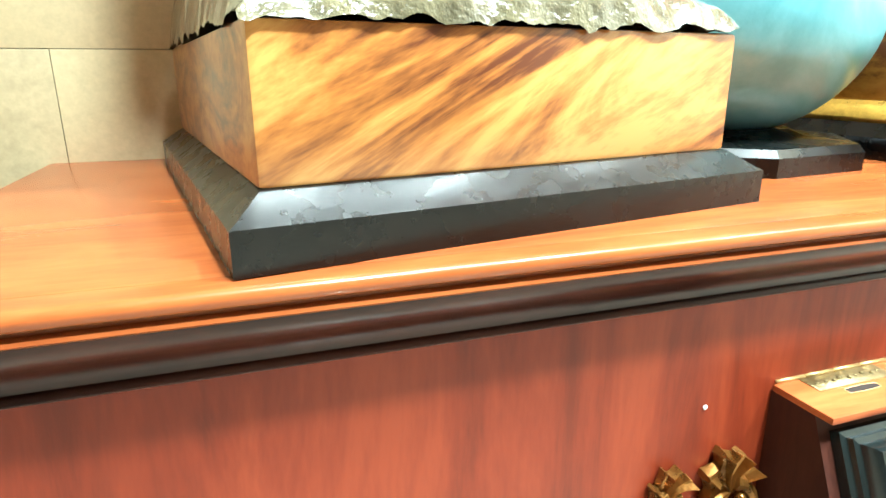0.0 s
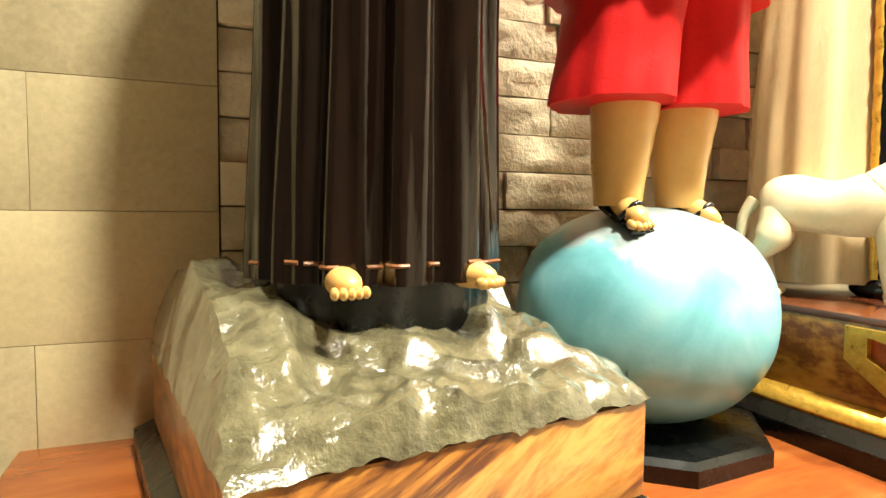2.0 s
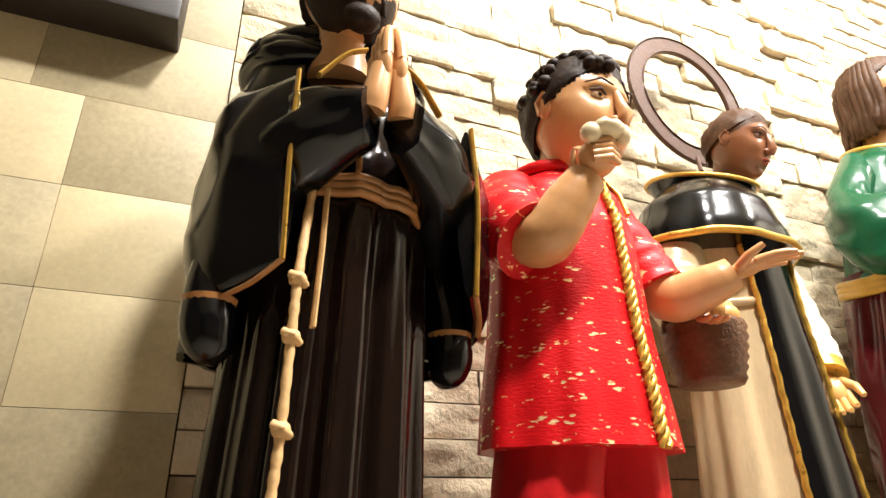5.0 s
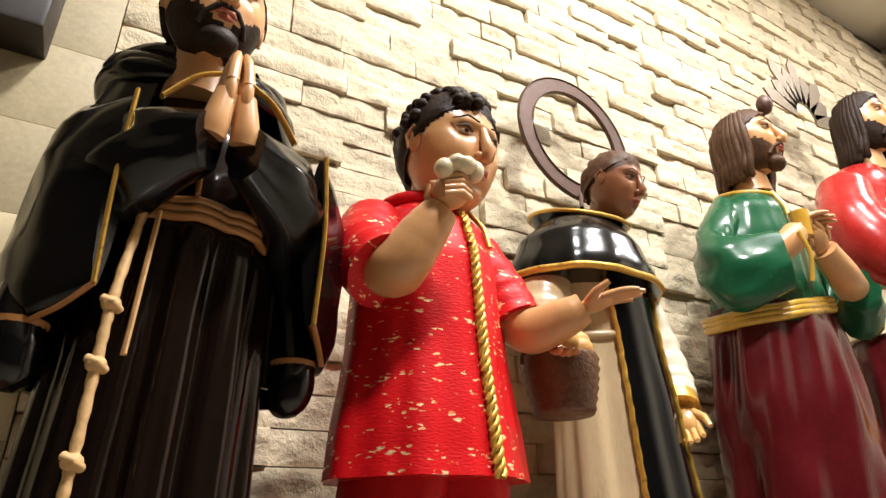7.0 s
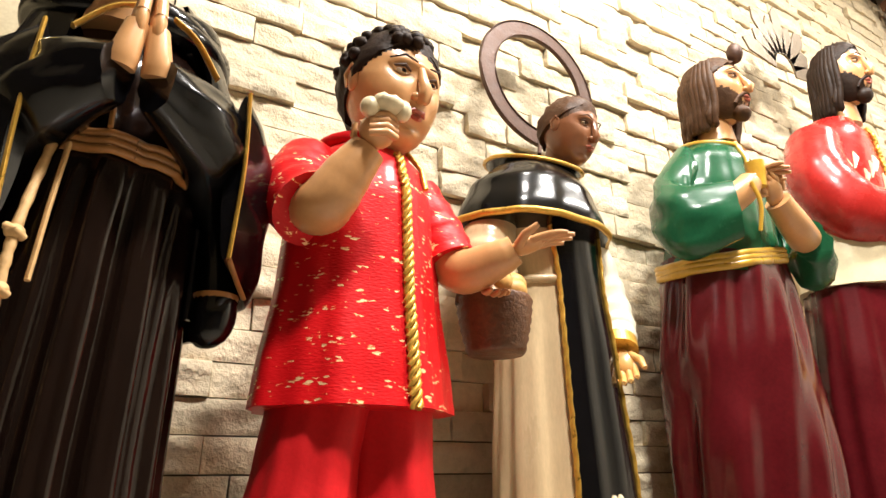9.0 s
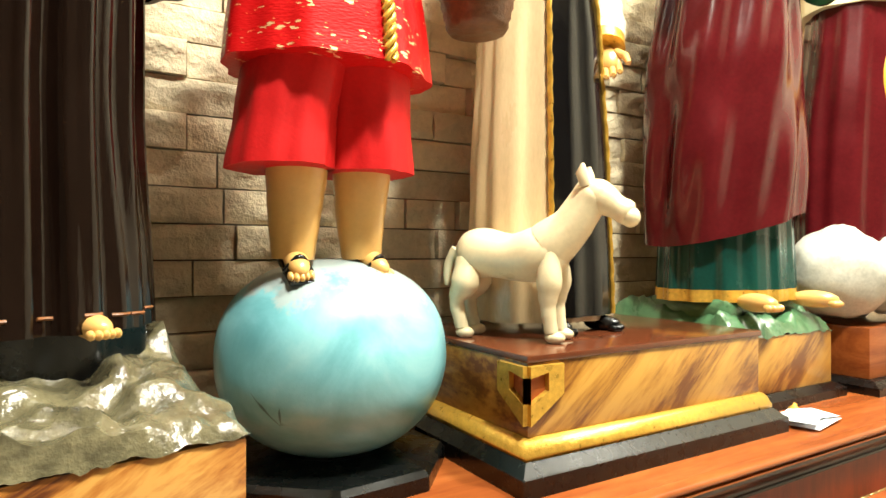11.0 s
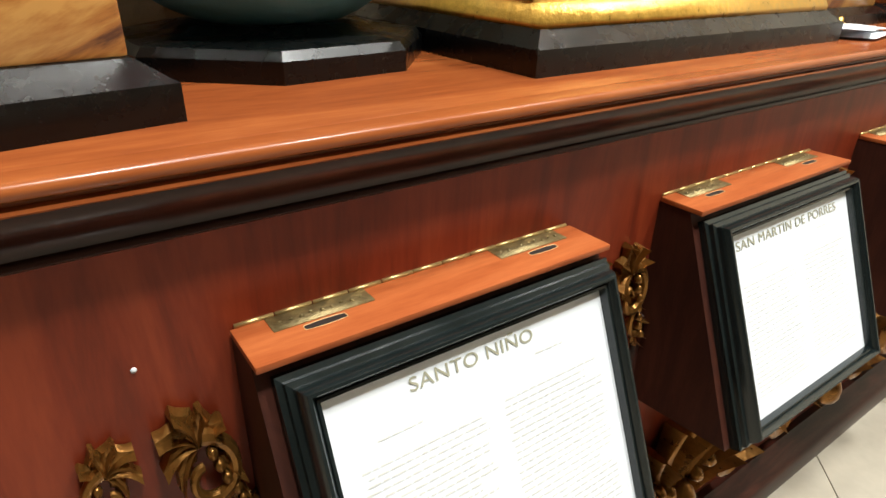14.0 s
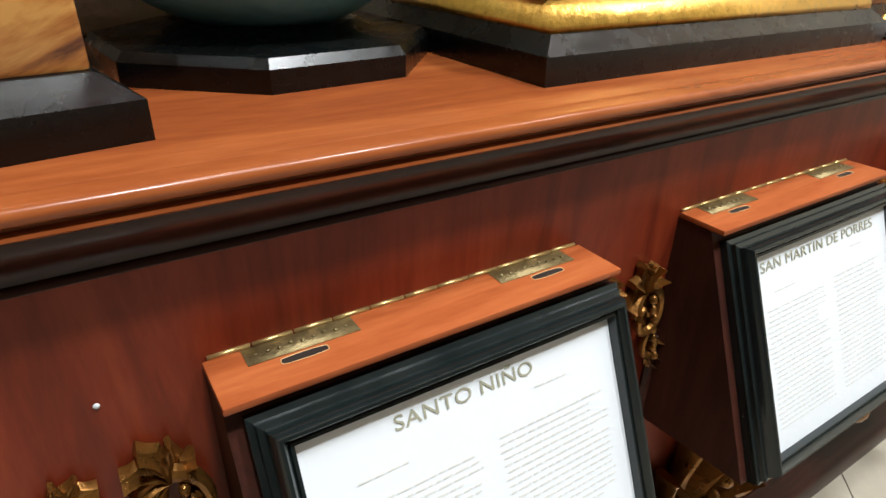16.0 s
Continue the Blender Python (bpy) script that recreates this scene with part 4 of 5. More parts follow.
def foot(q, x, y, z, yaw, ln, skin, sole=None, pitch=0):
    m = Matrix.Translation((x, y, z)) @ Matrix.Rotation(radians(yaw), 4, "Z") @ Matrix.Rotation(radians(pitch), 4, "X")
    q.ball(m @ Vector((0, -ln * 0.25, ln * 0.16)), (ln * 0.20, ln * 0.46, ln * 0.18), skin, m.to_3x3(), 14, 9)
    for k in range(5):
        px = (k - 2) * ln * 0.088
        q.ball(m @ Vector((px, -ln * (0.69 - 0.035 * abs(k - 1.4)), ln * 0.085)), (ln * 0.052, ln * 0.11, ln * 0.072), skin, m.to_3x3(), 8, 6)
    if sole:
        q.box((-ln * 0.21, -ln * 0.74, -ln * 0.03), (ln * 0.21, ln * 0.18, ln * 0.04), sole, ln * 0.02, m)
        q.tube(path([m @ Vector((-ln * 0.22, -ln * 0.4, ln * 0.06)), m @ Vector((0, -ln * 0.42, ln * 0.33)), m @ Vector((ln * 0.22, -ln * 0.4, ln * 0.06))], 5), ln * 0.05, sole, 8)


def knotted_cord(q, pts, r, knots, mat):
    c = path(pts, 10)
    q.tube(c, [r * (1 + 0.12 * math.sin(i * 2.1)) for i in range(len(c))], mat, 8)
    for k in knots:
        p = c[min(len(c) - 1, int(k * (len(c) - 1)))]
        q.ball(p, (r * 1.9, r * 1.9, r * 1.7), mat, seg=10, rings=7)
        q.tube([p + Vector((-r * 1.6, 0, r)), p + Vector((0, -r * 1.6, 0)), p + Vector((r * 1.6, 0, -r))], r * 0.9, mat, 7)


def robed_friar():
    q = Build()
    robe = Cloth([(0.046, 0.0, 0, 0.131, 0.120, 0.09), (0.30, -0.004, -0.006, 0.117, 0.122, 0.11), (0.52, 0.0, -0.012, 0.113, 0.124, 0.09), (0.655, 0.006, -0.014, 0.110, 0.124, 0.04), (0.78, 0.004, -0.010, 0.128, 0.125, 0.02), (0.865, 0, 0.0, 0.09, 0.09, 0.0)], 13, 3)
    robe.skin(q, ROBE, 150, 44, None)
    # worn painted line near the hem, broken up
    hem = random.Random(8)
    for k in range(40):
        if hem.random() < 0.62:
            q.tube([robe.at(2 * math.pi * (k + f) / 40, 0.064 + 0.002 * math.sin(k), -0.0012) for f in (0.05, 0.3, 0.6, 0.9)], 0.0030, HEM_BROWN, 6, 0.8)
    # dark undergarment below the hem
    under = Cloth([(-0.02, 0.0, 0.01, 0.128, 0.108, 0.05), (0.07, 0.0, 0.005, 0.126, 0.110, 0.05)], 9, 5)
    under.skin(q, BLACK, 80, 4)
    # cape: hangs over the shoulders and the back, open in front
    cape = Cloth([(0.485, 0.008, 0.03, 0.168, 0.125, 0.06), (0.56, 0.008, 0.03, 0.168, 0.125, 0.055), (0.70, 0.008, 0.02, 0.163, 0.128, 0.035), (0.80, 0.006, 0.008, 0.154, 0.124, 0.018), (0.885, 0.0, 0.0, 0.128, 0.110, 0.0), (0.945, -0.004, 0.0, 0.088, 0.088, 0.0)], 9, 8)
    cape.skin(q, CAPE_BLACK, 90, 30, None, radians(36), radians(324))
    for s in (-1, 1):
        w = 1.12 if s > 0 else 0.98
        # wide outer sleeve that hangs from the shoulder to its gold-edged mouth
        top = [(0.095, 0.0, 0.885), (0.142, -0.045, 0.815), (0.138, -0.110, 0.770), (0.108, -0.158, 0.772)]
        low = [(0.120, 0.01, 0.640), (0.158, -0.030, 0.520), (0.150, -0.095, 0.515), (0.106, -0.158, 0.540)]
        bell_sleeve(q, [(s * x * w, y, z) for x, y, z in top], [(s * x * w, y, z) for x, y, z in low], [0.030, 0.032, 0.026, 0.012], CAPE_BLACK, s)
        q.tube(path([(s * 0.110 * w, -0.167, 0.770), (s * 0.112 * w, -0.172, 0.66), (s * 0.108 * w, -0.168, 0.540)], 6), 0.0052, GOLD_TRIM, 8, 0.5)
        q.tube(path([(s * 0.108 * w, -0.168, 0.540), (s * 0.128 * w, -0.140, 0.522), (s * 0.150 * w, -0.100, 0.514)], 5), 0.0036, ORANGE_TRIM, 8, 0.6)
        # narrow under-sleeve that ends in a hanging cuff
        cx = 0.152 if s < 0 else 0.140
        q.tube([(s * cx, -0.078, 0.508), (s * cx, -0.078, 0.518)], [0.026, 0.028], ORANGE_TRIM, 20)
        q.tube(path([(s * (cx - 0.008), -0.060, 0.60), (s * cx, -0.076, 0.52), (s * (cx - 0.004), -0.082, 0.478), (s * (cx - 0.020), -0.084, 0.456)], 4), [0.026, 0.026, 0.026, 0.027, 0.027, 0.027, 0.028, 0.028, 0.027, 0.025, 0.022, 0.018, 0.012], CAPE_BLACK, 18)
        # forearm sleeve, gathered at the wrist
        hx = -0.014
        bell_sleeve(q, [(s * 0.115, -0.075, 0.765), (s * 0.080, -0.152, 0.760), (hx + s * 0.020, -0.204, 0.748)], [(s * 0.120, -0.075, 0.60), (s * 0.080, -0.155, 0.635), (hx + s * 0.020, -0.204, 0.676)], [0.040, 0.042, 0.026], CAPE_BLACK, s)
        q.tube(path([(hx + s * 0.019, -0.200, 0.722), (hx + s * 0.0165, -0.206, 0.742), (hx + s * 0.011, -0.208, 0.778)], 5), [0.0165, 0.0165, 0.0165, 0.0165, 0.016, 0.0155, 0.015, 0.0145, 0.014, 0.0135, 0.013], SKIN, 14)
        q.ball((hx + s * 0.0095, -0.206, 0.784), (0.0095, 0.020, 0.030), SKIN, None, 14, 10)
        for k in range(4):
            y0 = -0.221 + 0.0108 * k
            q.tube([(hx + s * 0.0095, y0 + 0.002, 0.790), (hx + s * 0.0085, y0 + 0.004, 0.813), (hx + s * 0.0066, y0 + 0.008, 0.833 - 0.003 * abs(k - 1.3)), (hx + s * 0.0048, y0 + 0.012, 0.848 - 0.006 * abs(k - 1.3))], [0.0074, 0.0071, 0.0064, 0.0042], SKIN, 8)
        q.tube([(hx + s * 0.012, -0.187, 0.775), (hx + s * 0.009, -0.178, 0.806), (hx + s * 0.006, -0.178, 0.822)], [0.0085, 0.0075, 0.005], SKIN, 8)
        # gold edge of the opened cape, from the throat to the shoulder
        q.tube(path([(s * 0.022, -0.150, 0.850), (s * 0.050, -0.158, 0.825), (s * 0.082, -0.158, 0.780)], 6), 0.0062, GOLD_TRIM, 8, 0.5)
    # front strips of the scapular
    q.tube(path([(-0.030, -0.158, 0.745), (-0.026, -0.157, 0.71), (-0.024, -0.152, 0.672)], 5), 0.0060, ORANGE_TRIM, 8, 0.5)
    q.tube(path([(0.052, -0.182, 0.742), (0.058, -0.178, 0.71), (0.060, -0.170, 0.664)], 5), 0.0062, GOLD_TRIM, 8, 0.5)
    # belt of three cords with hanging ends
    ring = [robe.at(2 * math.pi * k / 60, 0.650 + 0.010 * math.sin(2 * math.pi * k / 60 + 2.4), 0.007) for k in range(61)]
    for dz in (-0.010, 0.0, 0.010):
        q.tube([p + Vector((0, 0, dz)) for p in ring], 0.0056, ORANGE_TRIM, 8)
    knotted_cord(q, [(-0.072, -0.140, 0.645), (-0.085, -0.158, 0.534), (-0.087, -0.158, 0.467), (-0.088, -0.155, 0.382), (-0.090, -0.150, 0.322)], 0.0050, (0.29, 0.50, 0.76), CORD)
    q.tube([(-0.058, -0.148, 0.640), (-0.063, -0.158, 0.56), (-0.066, -0.156, 0.480)], 0.0058, CORD, 8, 0.5)
    # hood folds round the neck, higher at the nape
    rg = random.Random(14)
    for r, z, rad, tilt in ((0.104, 0.905, 0.022, 0.026), (0.096, 0.925, 0.021, 0.030), (0.084, 0.945, 0.018, 0.034), (0.112, 0.888, 0.016, 0.020)):
        ph = rg.uniform(0, 6.28)
        q.tube([(-0.004 + r * 1.12 * math.sin(a), 0.005 - r * math.cos(a), z - tilt * math.cos(a) + 0.005 * math.sin(3 * a + ph)) for a in [2 * math.pi * k / 40 for k in range(41)]],
               [rad * (1 + 0.16 * math.sin(5 * 2 * math.pi * k / 40 + ph)) for k in range(41)], CAPE_BLACK, 12)
    head(q, (-0.032, -0.112, 0.888), 0.165, 0, 4, SKIN, HAIR, "short", True)
    foot(q, -0.076, -0.086, 0.038, -8, 0.078, SKIN_LEG)
    foot(q, 0.048, -0.088, 0.040, 12, 0.078, SKIN_LEG)
    return q


robed_friar().thing("friar_statue", "painted statue, dark brown robe, black cape, praying", "statue", pose(0.450, 0.262, 1.100, 0, 0, 8), "row of statues", angle=60)


def red_suit_child():
    q = Build()
    for x, yaw in ((-0.052, -6), (0.048, 10)):
        sleeve(q, [(x, 0.0, 0.22), (x, -0.002, 0.135), (x * 1.02, 0.004, 0.07), (x * 1.06, 0.004, 0.006)], [0.048, 0.043, 0.037, 0.029], SKIN_LEG, 6, 0.01)
        foot(q, x * 1.1, 0.004, 0.0, yaw, 0.082, SKIN_LEG, BLACK, 25)
        leg = Cloth([(0.130, x * 1.24 - 0.010, 0.0, 0.070, 0.082, 0.06), (0.20, x * 1.14 - 0.007, 0, 0.066, 0.08, 0.05), (0.31, x * 0.9, 0, 0.072, 0.084, 0.02)], 6, 4 if x < 0 else 9)
        leg.skin(q, SHORTS, 56, 14)
    shirt = Cloth([(0.268, 0.0, 0.0, 0.150, 0.120, 0.045), (0.30, 0.0, 0, 0.147, 0.116, 0.045), (0.45, 0.0, 0, 0.128, 0.104, 0.03), (0.58, 0.0, 0, 0.122, 0.098, 0.012), (0.650, 0, 0.004, 0.110, 0.085, 0.0), (0.686, 0.006, 0.006, 0.068, 0.062, 0.0)], 7, 6)
    shirt.skin(q, SEQUIN, 110, 36)
    # gold braid down the front: three twisted strands
    for k in range(3):
        q.tube([shirt.at(radians(11) + 0.040 * math.sin(i * 0.9 + k * 2.1), 0.265 + 0.40 * i / 70, 0.004 + 0.003 * math.cos(i * 0.9 + k * 2.1)) for i in range(71)], 0.0041, GOLD_TRIM, 7)
    q.tube([(0.072 * math.sin(a), 0.012 - 0.062 * math.cos(a), 0.688 + 0.006 * math.cos(a)) for a in [2 * math.pi * k / 24 for k in range(25)]], 0.011, SEQUIN, 10)
    q.tube([(0.066 * math.sin(a), 0.010 - 0.060 * math.cos(a), 0.700) for a in [2 * math.pi * k / 24 for k in range(25)]], 0.0045, GOLD_TRIM, 8)
    q.tube(shirt.line([(radians(38), 0.69), (radians(40), 0.655), (radians(38), 0.615)], 0.006), 0.0045, GOLD_TRIM, 8)
    # raised arm that points ahead
    sleeve(q, [(-0.095, 0.0, 0.640), (-0.124, -0.040, 0.572), (-0.118, -0.085, 0.528)], [0.050, 0.055, 0.055], SEQUIN, 7, 0.03)
    sleeve(q, [(-0.112, -0.060, 0.550), (-0.110, -0.104, 0.530), (-0.090, -0.134, 0.570), (-0.070, -0.152, 0.606)], [0.042, 0.040, 0.034, 0.026], SKIN, 7, 0.01)
    hand(q, (-0.072, -0.146, 0.596), (0.16, -0.42, 0.85), (1, 0.1, 0.0), 0.074, SKIN, 0.95, 1, 0.02)
    q.ball((-0.066, -0.170, 0.626), (0.026, 0.024, 0.024), SKIN, None, 16, 11)
    for k in range(4):
        q.tube([(-0.086, -0.186, 0.618 + 0.009 * k - 0.008), (-0.066, -0.197, 0.618 + 0.009 * k - 0.006), (-0.046, -0.188, 0.618 + 0.009 * k - 0.004)], [0.005, 0.0062, 0.005], SKIN, 8)
    q.ball((-0.064, -0.196, 0.655), (0.024, 0.018, 0.013), IVORY, None, 14, 9, lambda p: 1 + 0.25 * noise.noise(p * 3))
    q.ball((-0.087, -0.188, 0.648), (0.014, 0.015, 0.015), IVORY, None, 12, 8)
    q.ball((-0.041, -0.196, 0.653), (0.012, 0.014, 0.016), IVORY, None, 12, 8)
    # open arm, palm upwards
    sleeve(q, [(0.090, 0.0, 0.635), (0.124, -0.02, 0.562), (0.138, -0.045, 0.505)], [0.050, 0.053, 0.050], SEQUIN, 7, 0.03)
    sleeve(q, [(0.138, -0.030, 0.530), (0.152, -0.070, 0.492), (0.178, -0.120, 0.502), (0.196, -0.145, 0.514)], [0.042, 0.038, 0.031, 0.024], SKIN, 7, 0.01)
    hand(q, (0.192, -0.141, 0.512), (0.6, -0.7, 0.25), (0.7, 0.6, 0), 0.10, SKIN, -0.10, 1)
    head(q, (0.016, -0.036, 0.684), 0.205, 9, 12, SKIN, HAIR, "curls")
    return q


red_suit_child().thing("child_statue", "painted child statue in red sequined shirt and shorts", "statue", pose(0.814, 0.248, 1.216, 0, 0, 4), "row of statues", angle=60)


def caped_friar():
    q = Build()
    robe = Cloth([(0.02, 0.0, 0, 0.142, 0.118, 0.06), (0.30, 0.0, 0, 0.136, 0.108, 0.055), (0.52, 0.0, 0, 0.124, 0.098, 0.045), (0.66, 0, 0, 0.112, 0.09, 0.02), (0.80, 0, 0.01, 0.13, 0.092, 0.01), (0.90, 0, 0.015, 0.09, 0.07, 0.0)], 8, 12)
    robe.skin(q, CREAM_ROBE, 110, 36)
    # black scapular panel with gold braided edges, in front
    rows = []
    for i in range(31):
        z = 0.03 + 0.78 * i / 30
        outer = [robe.at(radians(a), z, 0.010) for a in range(-26, 37, 5)]
        inner = [robe.at(radians(a), z, 0.002) for a in range(34, -27, -5)]
        rows.append(outer + inner)
    q.grid(rows, CAPE_BLACK)
    for a in (-26, 34):
        q.tube([robe.at(radians(a), 0.03 + 0.78 * i / 60, 0.011) + Vector((0.0016 * math.sin(i * 2.2), 0, 0)) for i in range(61)], 0.0062, GOLD_TRIM, 8, 0.6)
    q.tube([robe.at(2 * math.pi * k / 40, 0.665, 0.001) for k in range(41)], 0.0085, CREAM_ROBE, 10)
    cape = Cloth([(0.772, -0.035, 0.0, 0.180, 0.128, 0.035), (0.80, -0.034, 0.0, 0.176, 0.126, 0.03), (0.87, -0.028, 0.005, 0.150, 0.112, 0.015), (0.925, -0.015, 0.010, 0.108, 0.088, 0.0), (0.948, -0.008, 0.014, 0.07, 0.06, 0.0)], 6, 21)
    cape.skin(q, CAPE_BLACK, 100, 20)
    q.tube([cape.at(2 * math.pi * k / 60, 0.779, 0.003) for k in range(61)], 0.0075, GOLD_TRIM, 8)
    # stiff hood collar
    rows = []
    for r, z, lift in ((0.070, 0.930, 0), (0.088, 0.950, 0.010), (0.096, 0.962, 0.014), (0.088, 0.960, 0.014), (0.066, 0.938, 0.004)):
        rows.append([(r * 1.12 * math.sin(a), 0.016 - r * math.cos(a) * (1.05 if math.cos(a) > 0 else 1.25), z - lift * 2.6 * math.cos(a)) for a in [2 * math.pi * k / 36 for k in range(36)]])
    q.grid(rows, CAPE_BLACK, caps=False)
    q.tube([(0.096 * 1.12 * math.sin(a), 0.016 - 0.096 * math.cos(a) * (1.05 if math.cos(a) > 0 else 1.25), 0.962 - 0.0364 * math.cos(a)) for a in [2 * math.pi * k / 36 for k in range(37)]], 0.0048, GOLD_TRIM, 8)
    head(q, (0.050, -0.030, 0.962), 0.155, 14, 18, SKIN_DARK, HAIR_BROWN, "short")
    # right arm with the basket
    sleeve(q, [(-0.14, 0.0, 0.80), (-0.172, -0.02, 0.70), (-0.190, -0.05, 0.64), (-0.245, -0.110, 0.620)], [0.052, 0.058, 0.052, 0.045], CREAM_ROBE, 7, 0.05)
    hand(q, (-0.250, -0.118, 0.615), (-0.15, -0.65, -0.6), (1, -0.2, 0), 0.085, SKIN, 0.3, 1)
    rows = []
    for i in range(13):
        t = i / 12
        r = 0.046 + 0.017 * math.sin(t * 1.5) + (0.003 if i % 2 else 0)
        rows.append([(-0.222 + r * math.sin(a) * (1 + 0.02 * math.cos(a * 14 + i * math.pi)), -0.105 - r * math.cos(a), 0.497 + 0.095 * t) for a in [2 * math.pi * k / 42 for k in range(42)]])
    q.grid(rows, BASKET)
    for k in range(9):
        a = k * 0.9
        q.ball((-0.218 + 0.034 * math.sin(a), -0.105 + 0.034 * math.cos(a), 0.602 + 0.010 * (k % 3)), (0.025, 0.023, 0.021), BREAD, seg=12, rings=8)
    q.tube([(-0.222 + 0.060 * math.cos(a), -0.085, 0.58 + 0.055 * math.sin(a)) for a in [math.pi * k / 16 for k in range(17)]], 0.006, BASKET, 8)
    # left arm hanging, white sleeve, gilt cuff
    sleeve(q, [(0.110, 0.0, 0.80), (0.148, -0.01, 0.69), (0.148, -0.035, 0.60), (0.122, -0.060, 0.552)], [0.050, 0.046, 0.042, 0.036], WHITE_CLOTH, 7, 0.05)
    q.tube([(0.130, -0.052, 0.566), (0.120, -0.062, 0.543)], [0.040, 0.040], GOLD_TRIM, 20)
    hand(q, (0.120, -0.062, 0.548), (-0.22, -0.42, -1), (0.5, -0.8, 0), 0.112, SKIN_LEG, 0.35, -1, 0.02)
    foot(q, -0.05, -0.088, 0.0, -6, 0.085, BLACK)
    foot(q, 0.06, -0.085, 0.0, 10, 0.085, BLACK)
    # ring halo on a short pin behind the head
    rows = []
    hx, hy, hz = 0.098, 0.085, 1.268
    for r, o in ((0.143, -0.004), (0.190, -0.004), (0.190, 0.004), (0.143, 0.004), (0.143, -0.004)):
        rows.append([(hx + r * math.sin(a), hy + o, hz + r * math.cos(a)) for a in [2 * math.pi * k / 64 for k in range(64)]])
    q.grid(rows, RUST, caps=False)
    for r in (0.145, 0.188):
        q.tube([(hx + r * math.sin(a), hy - 0.005, hz + r * math.cos(a)) for a in [2 * math.pi * k / 64 for k in range(65)]], 0.0022, RUST, 6)
    q.tube([(hx - 0.01, hy, hz - 0.17), (0.05, 0.05, 1.03)], 0.005, RUST, 8)
    return q


caped_friar().thing("caped_friar_statue", "painted statue, cream robe, black cape, basket, ring halo", "statue", pose(1.268, 0.335, 1.088, 0, 0, 2), "row of statues", angle=60)


def draped_apostle():
    q = Build()
    skirt = Cloth([(0.03, 0.0, 0, 0.182, 0.130, 0.05), (0.20, 0.0, 0, 0.176, 0.124, 0.045), (0.40, 0.0, 0, 0.165, 0.115, 0.03)], 15, 31)
    skirt.skin(q, TEAL_CLOTH, 120, 14, lambda th, z: GOLD_TRIM if z < 0.05 else TEAL_CLOTH)
    drape = Cloth([(0.16, -0.005, 0, 0.198, 0.150, 0.05), (0.35, -0.005, 0, 0.206, 0.154, 0.06), (0.55, -0.002, 0, 0.200, 0.144, 0.055), (0.72, 0.008, 0, 0.186, 0.128, 0.045), (0.80, 0.012, 0.0, 0.176, 0.118, 0.02)], 6, 41)
    rows = []
    for i in range(31):
        row = []
        for j in range(100):
            th = 2 * math.pi * j / 100
            low = 0.15 + 0.11 * (0.5 + 0.5 * math.sin(th - 0.3))
            z = low + (0.80 - low) * i / 30
            p = drape.at(th + 1.1 * (z - 0.5), z)
            p += Vector((math.sin(th), -math.cos(th), 0)) * (0.005 * math.sin(th * 7 + z * 7) + 0.004 * math.sin(th * 13 - z * 5))
            row.append(p)
        rows.append(row)
    q.grid(rows, MAROON)
    tunic = Cloth([(0.745, 0.0, 0.0, 0.178, 0.118, 0.03), (0.86, 0.020, 0, 0.165, 0.108, 0.05), (0.98, 0.036, 0, 0.168, 0.104, 0.04), (1.08, 0.048, 0.005, 0.142, 0.094, 0.02), (1.15, 0.060, 0.012, 0.080, 0.072, 0.0)], 7, 51)
    tunic.skin(q, GREEN_CLOTH, 110, 30)
    for dz in (-0.012, 0.0, 0.012):
        q.tube([tunic.at(2 * math.pi * k / 60, 0.800 + 0.045 * math.sin(2 * math.pi * k / 60 - 0.25), 0.007) + Vector((0, 0, dz)) for k in range(61)], 0.0095, YELLOW, 8)
    q.tube([(0.062 + 0.082 * math.sin(a), 0.008 - 0.076 * math.cos(a), 1.150 - 0.02 * math.cos(a)) for a in [2 * math.pi * k / 28 for k in range(29)]], 0.008, YELLOW, 8)
    q.tube(tunic.line([(0.0, 1.14), (0.02, 1.08), (0.0, 1.02)], 0.004), 0.007, YELLOW, 8)
    # arms folded, hands together holding a small gilt vessel
    bell_sleeve(q, [(-0.075, 0.0, 1.125), (-0.160, -0.02, 1.03), (-0.190, -0.065, 0.950), (-0.120, -0.145, 0.945)],
                [(-0.120, 0.0, 0.920), (-0.200, -0.02, 0.800), (-0.205, -0.075, 0.755), (-0.120, -0.150, 0.800)], [0.046, 0.050, 0.050, 0.034], GREEN_CLOTH, -1)
    q.tube(path([(-0.112, -0.188, 0.925), (-0.106, -0.196, 0.870), (-0.108, -0.184, 0.808)], 5), 0.0052, YELLOW, 8, 0.5)
    sleeve(q, [(-0.140, -0.120, 0.880), (-0.095, -0.155, 0.920), (-0.072, -0.160, 0.945)], [0.036, 0.032, 0.028], SKIN, 6, 0.0)
    hand(q, (-0.075, -0.160, 0.940), (0.65, -0.25, 0.45), (-0.3, -0.5, 0.8), 0.115, SKIN, 0.45, 1, 0.02)
    bell_sleeve(q, [(0.175, 0.0, 1.11), (0.232, -0.03, 1.0), (0.240, -0.08, 0.91), (0.165, -0.145, 0.905)],
                [(0.185, 0.0, 0.94), (0.250, -0.03, 0.82), (0.262, -0.09, 0.745), (0.190, -0.145, 0.790)], [0.050, 0.060, 0.058, 0.040], GREEN_CLOTH, 1)
    sleeve(q, [(0.170, -0.130, 0.860), (0.080, -0.160, 0.870), (0.015, -0.168, 0.915)], [0.038, 0.036, 0.030], SKIN, 6, 0.0)
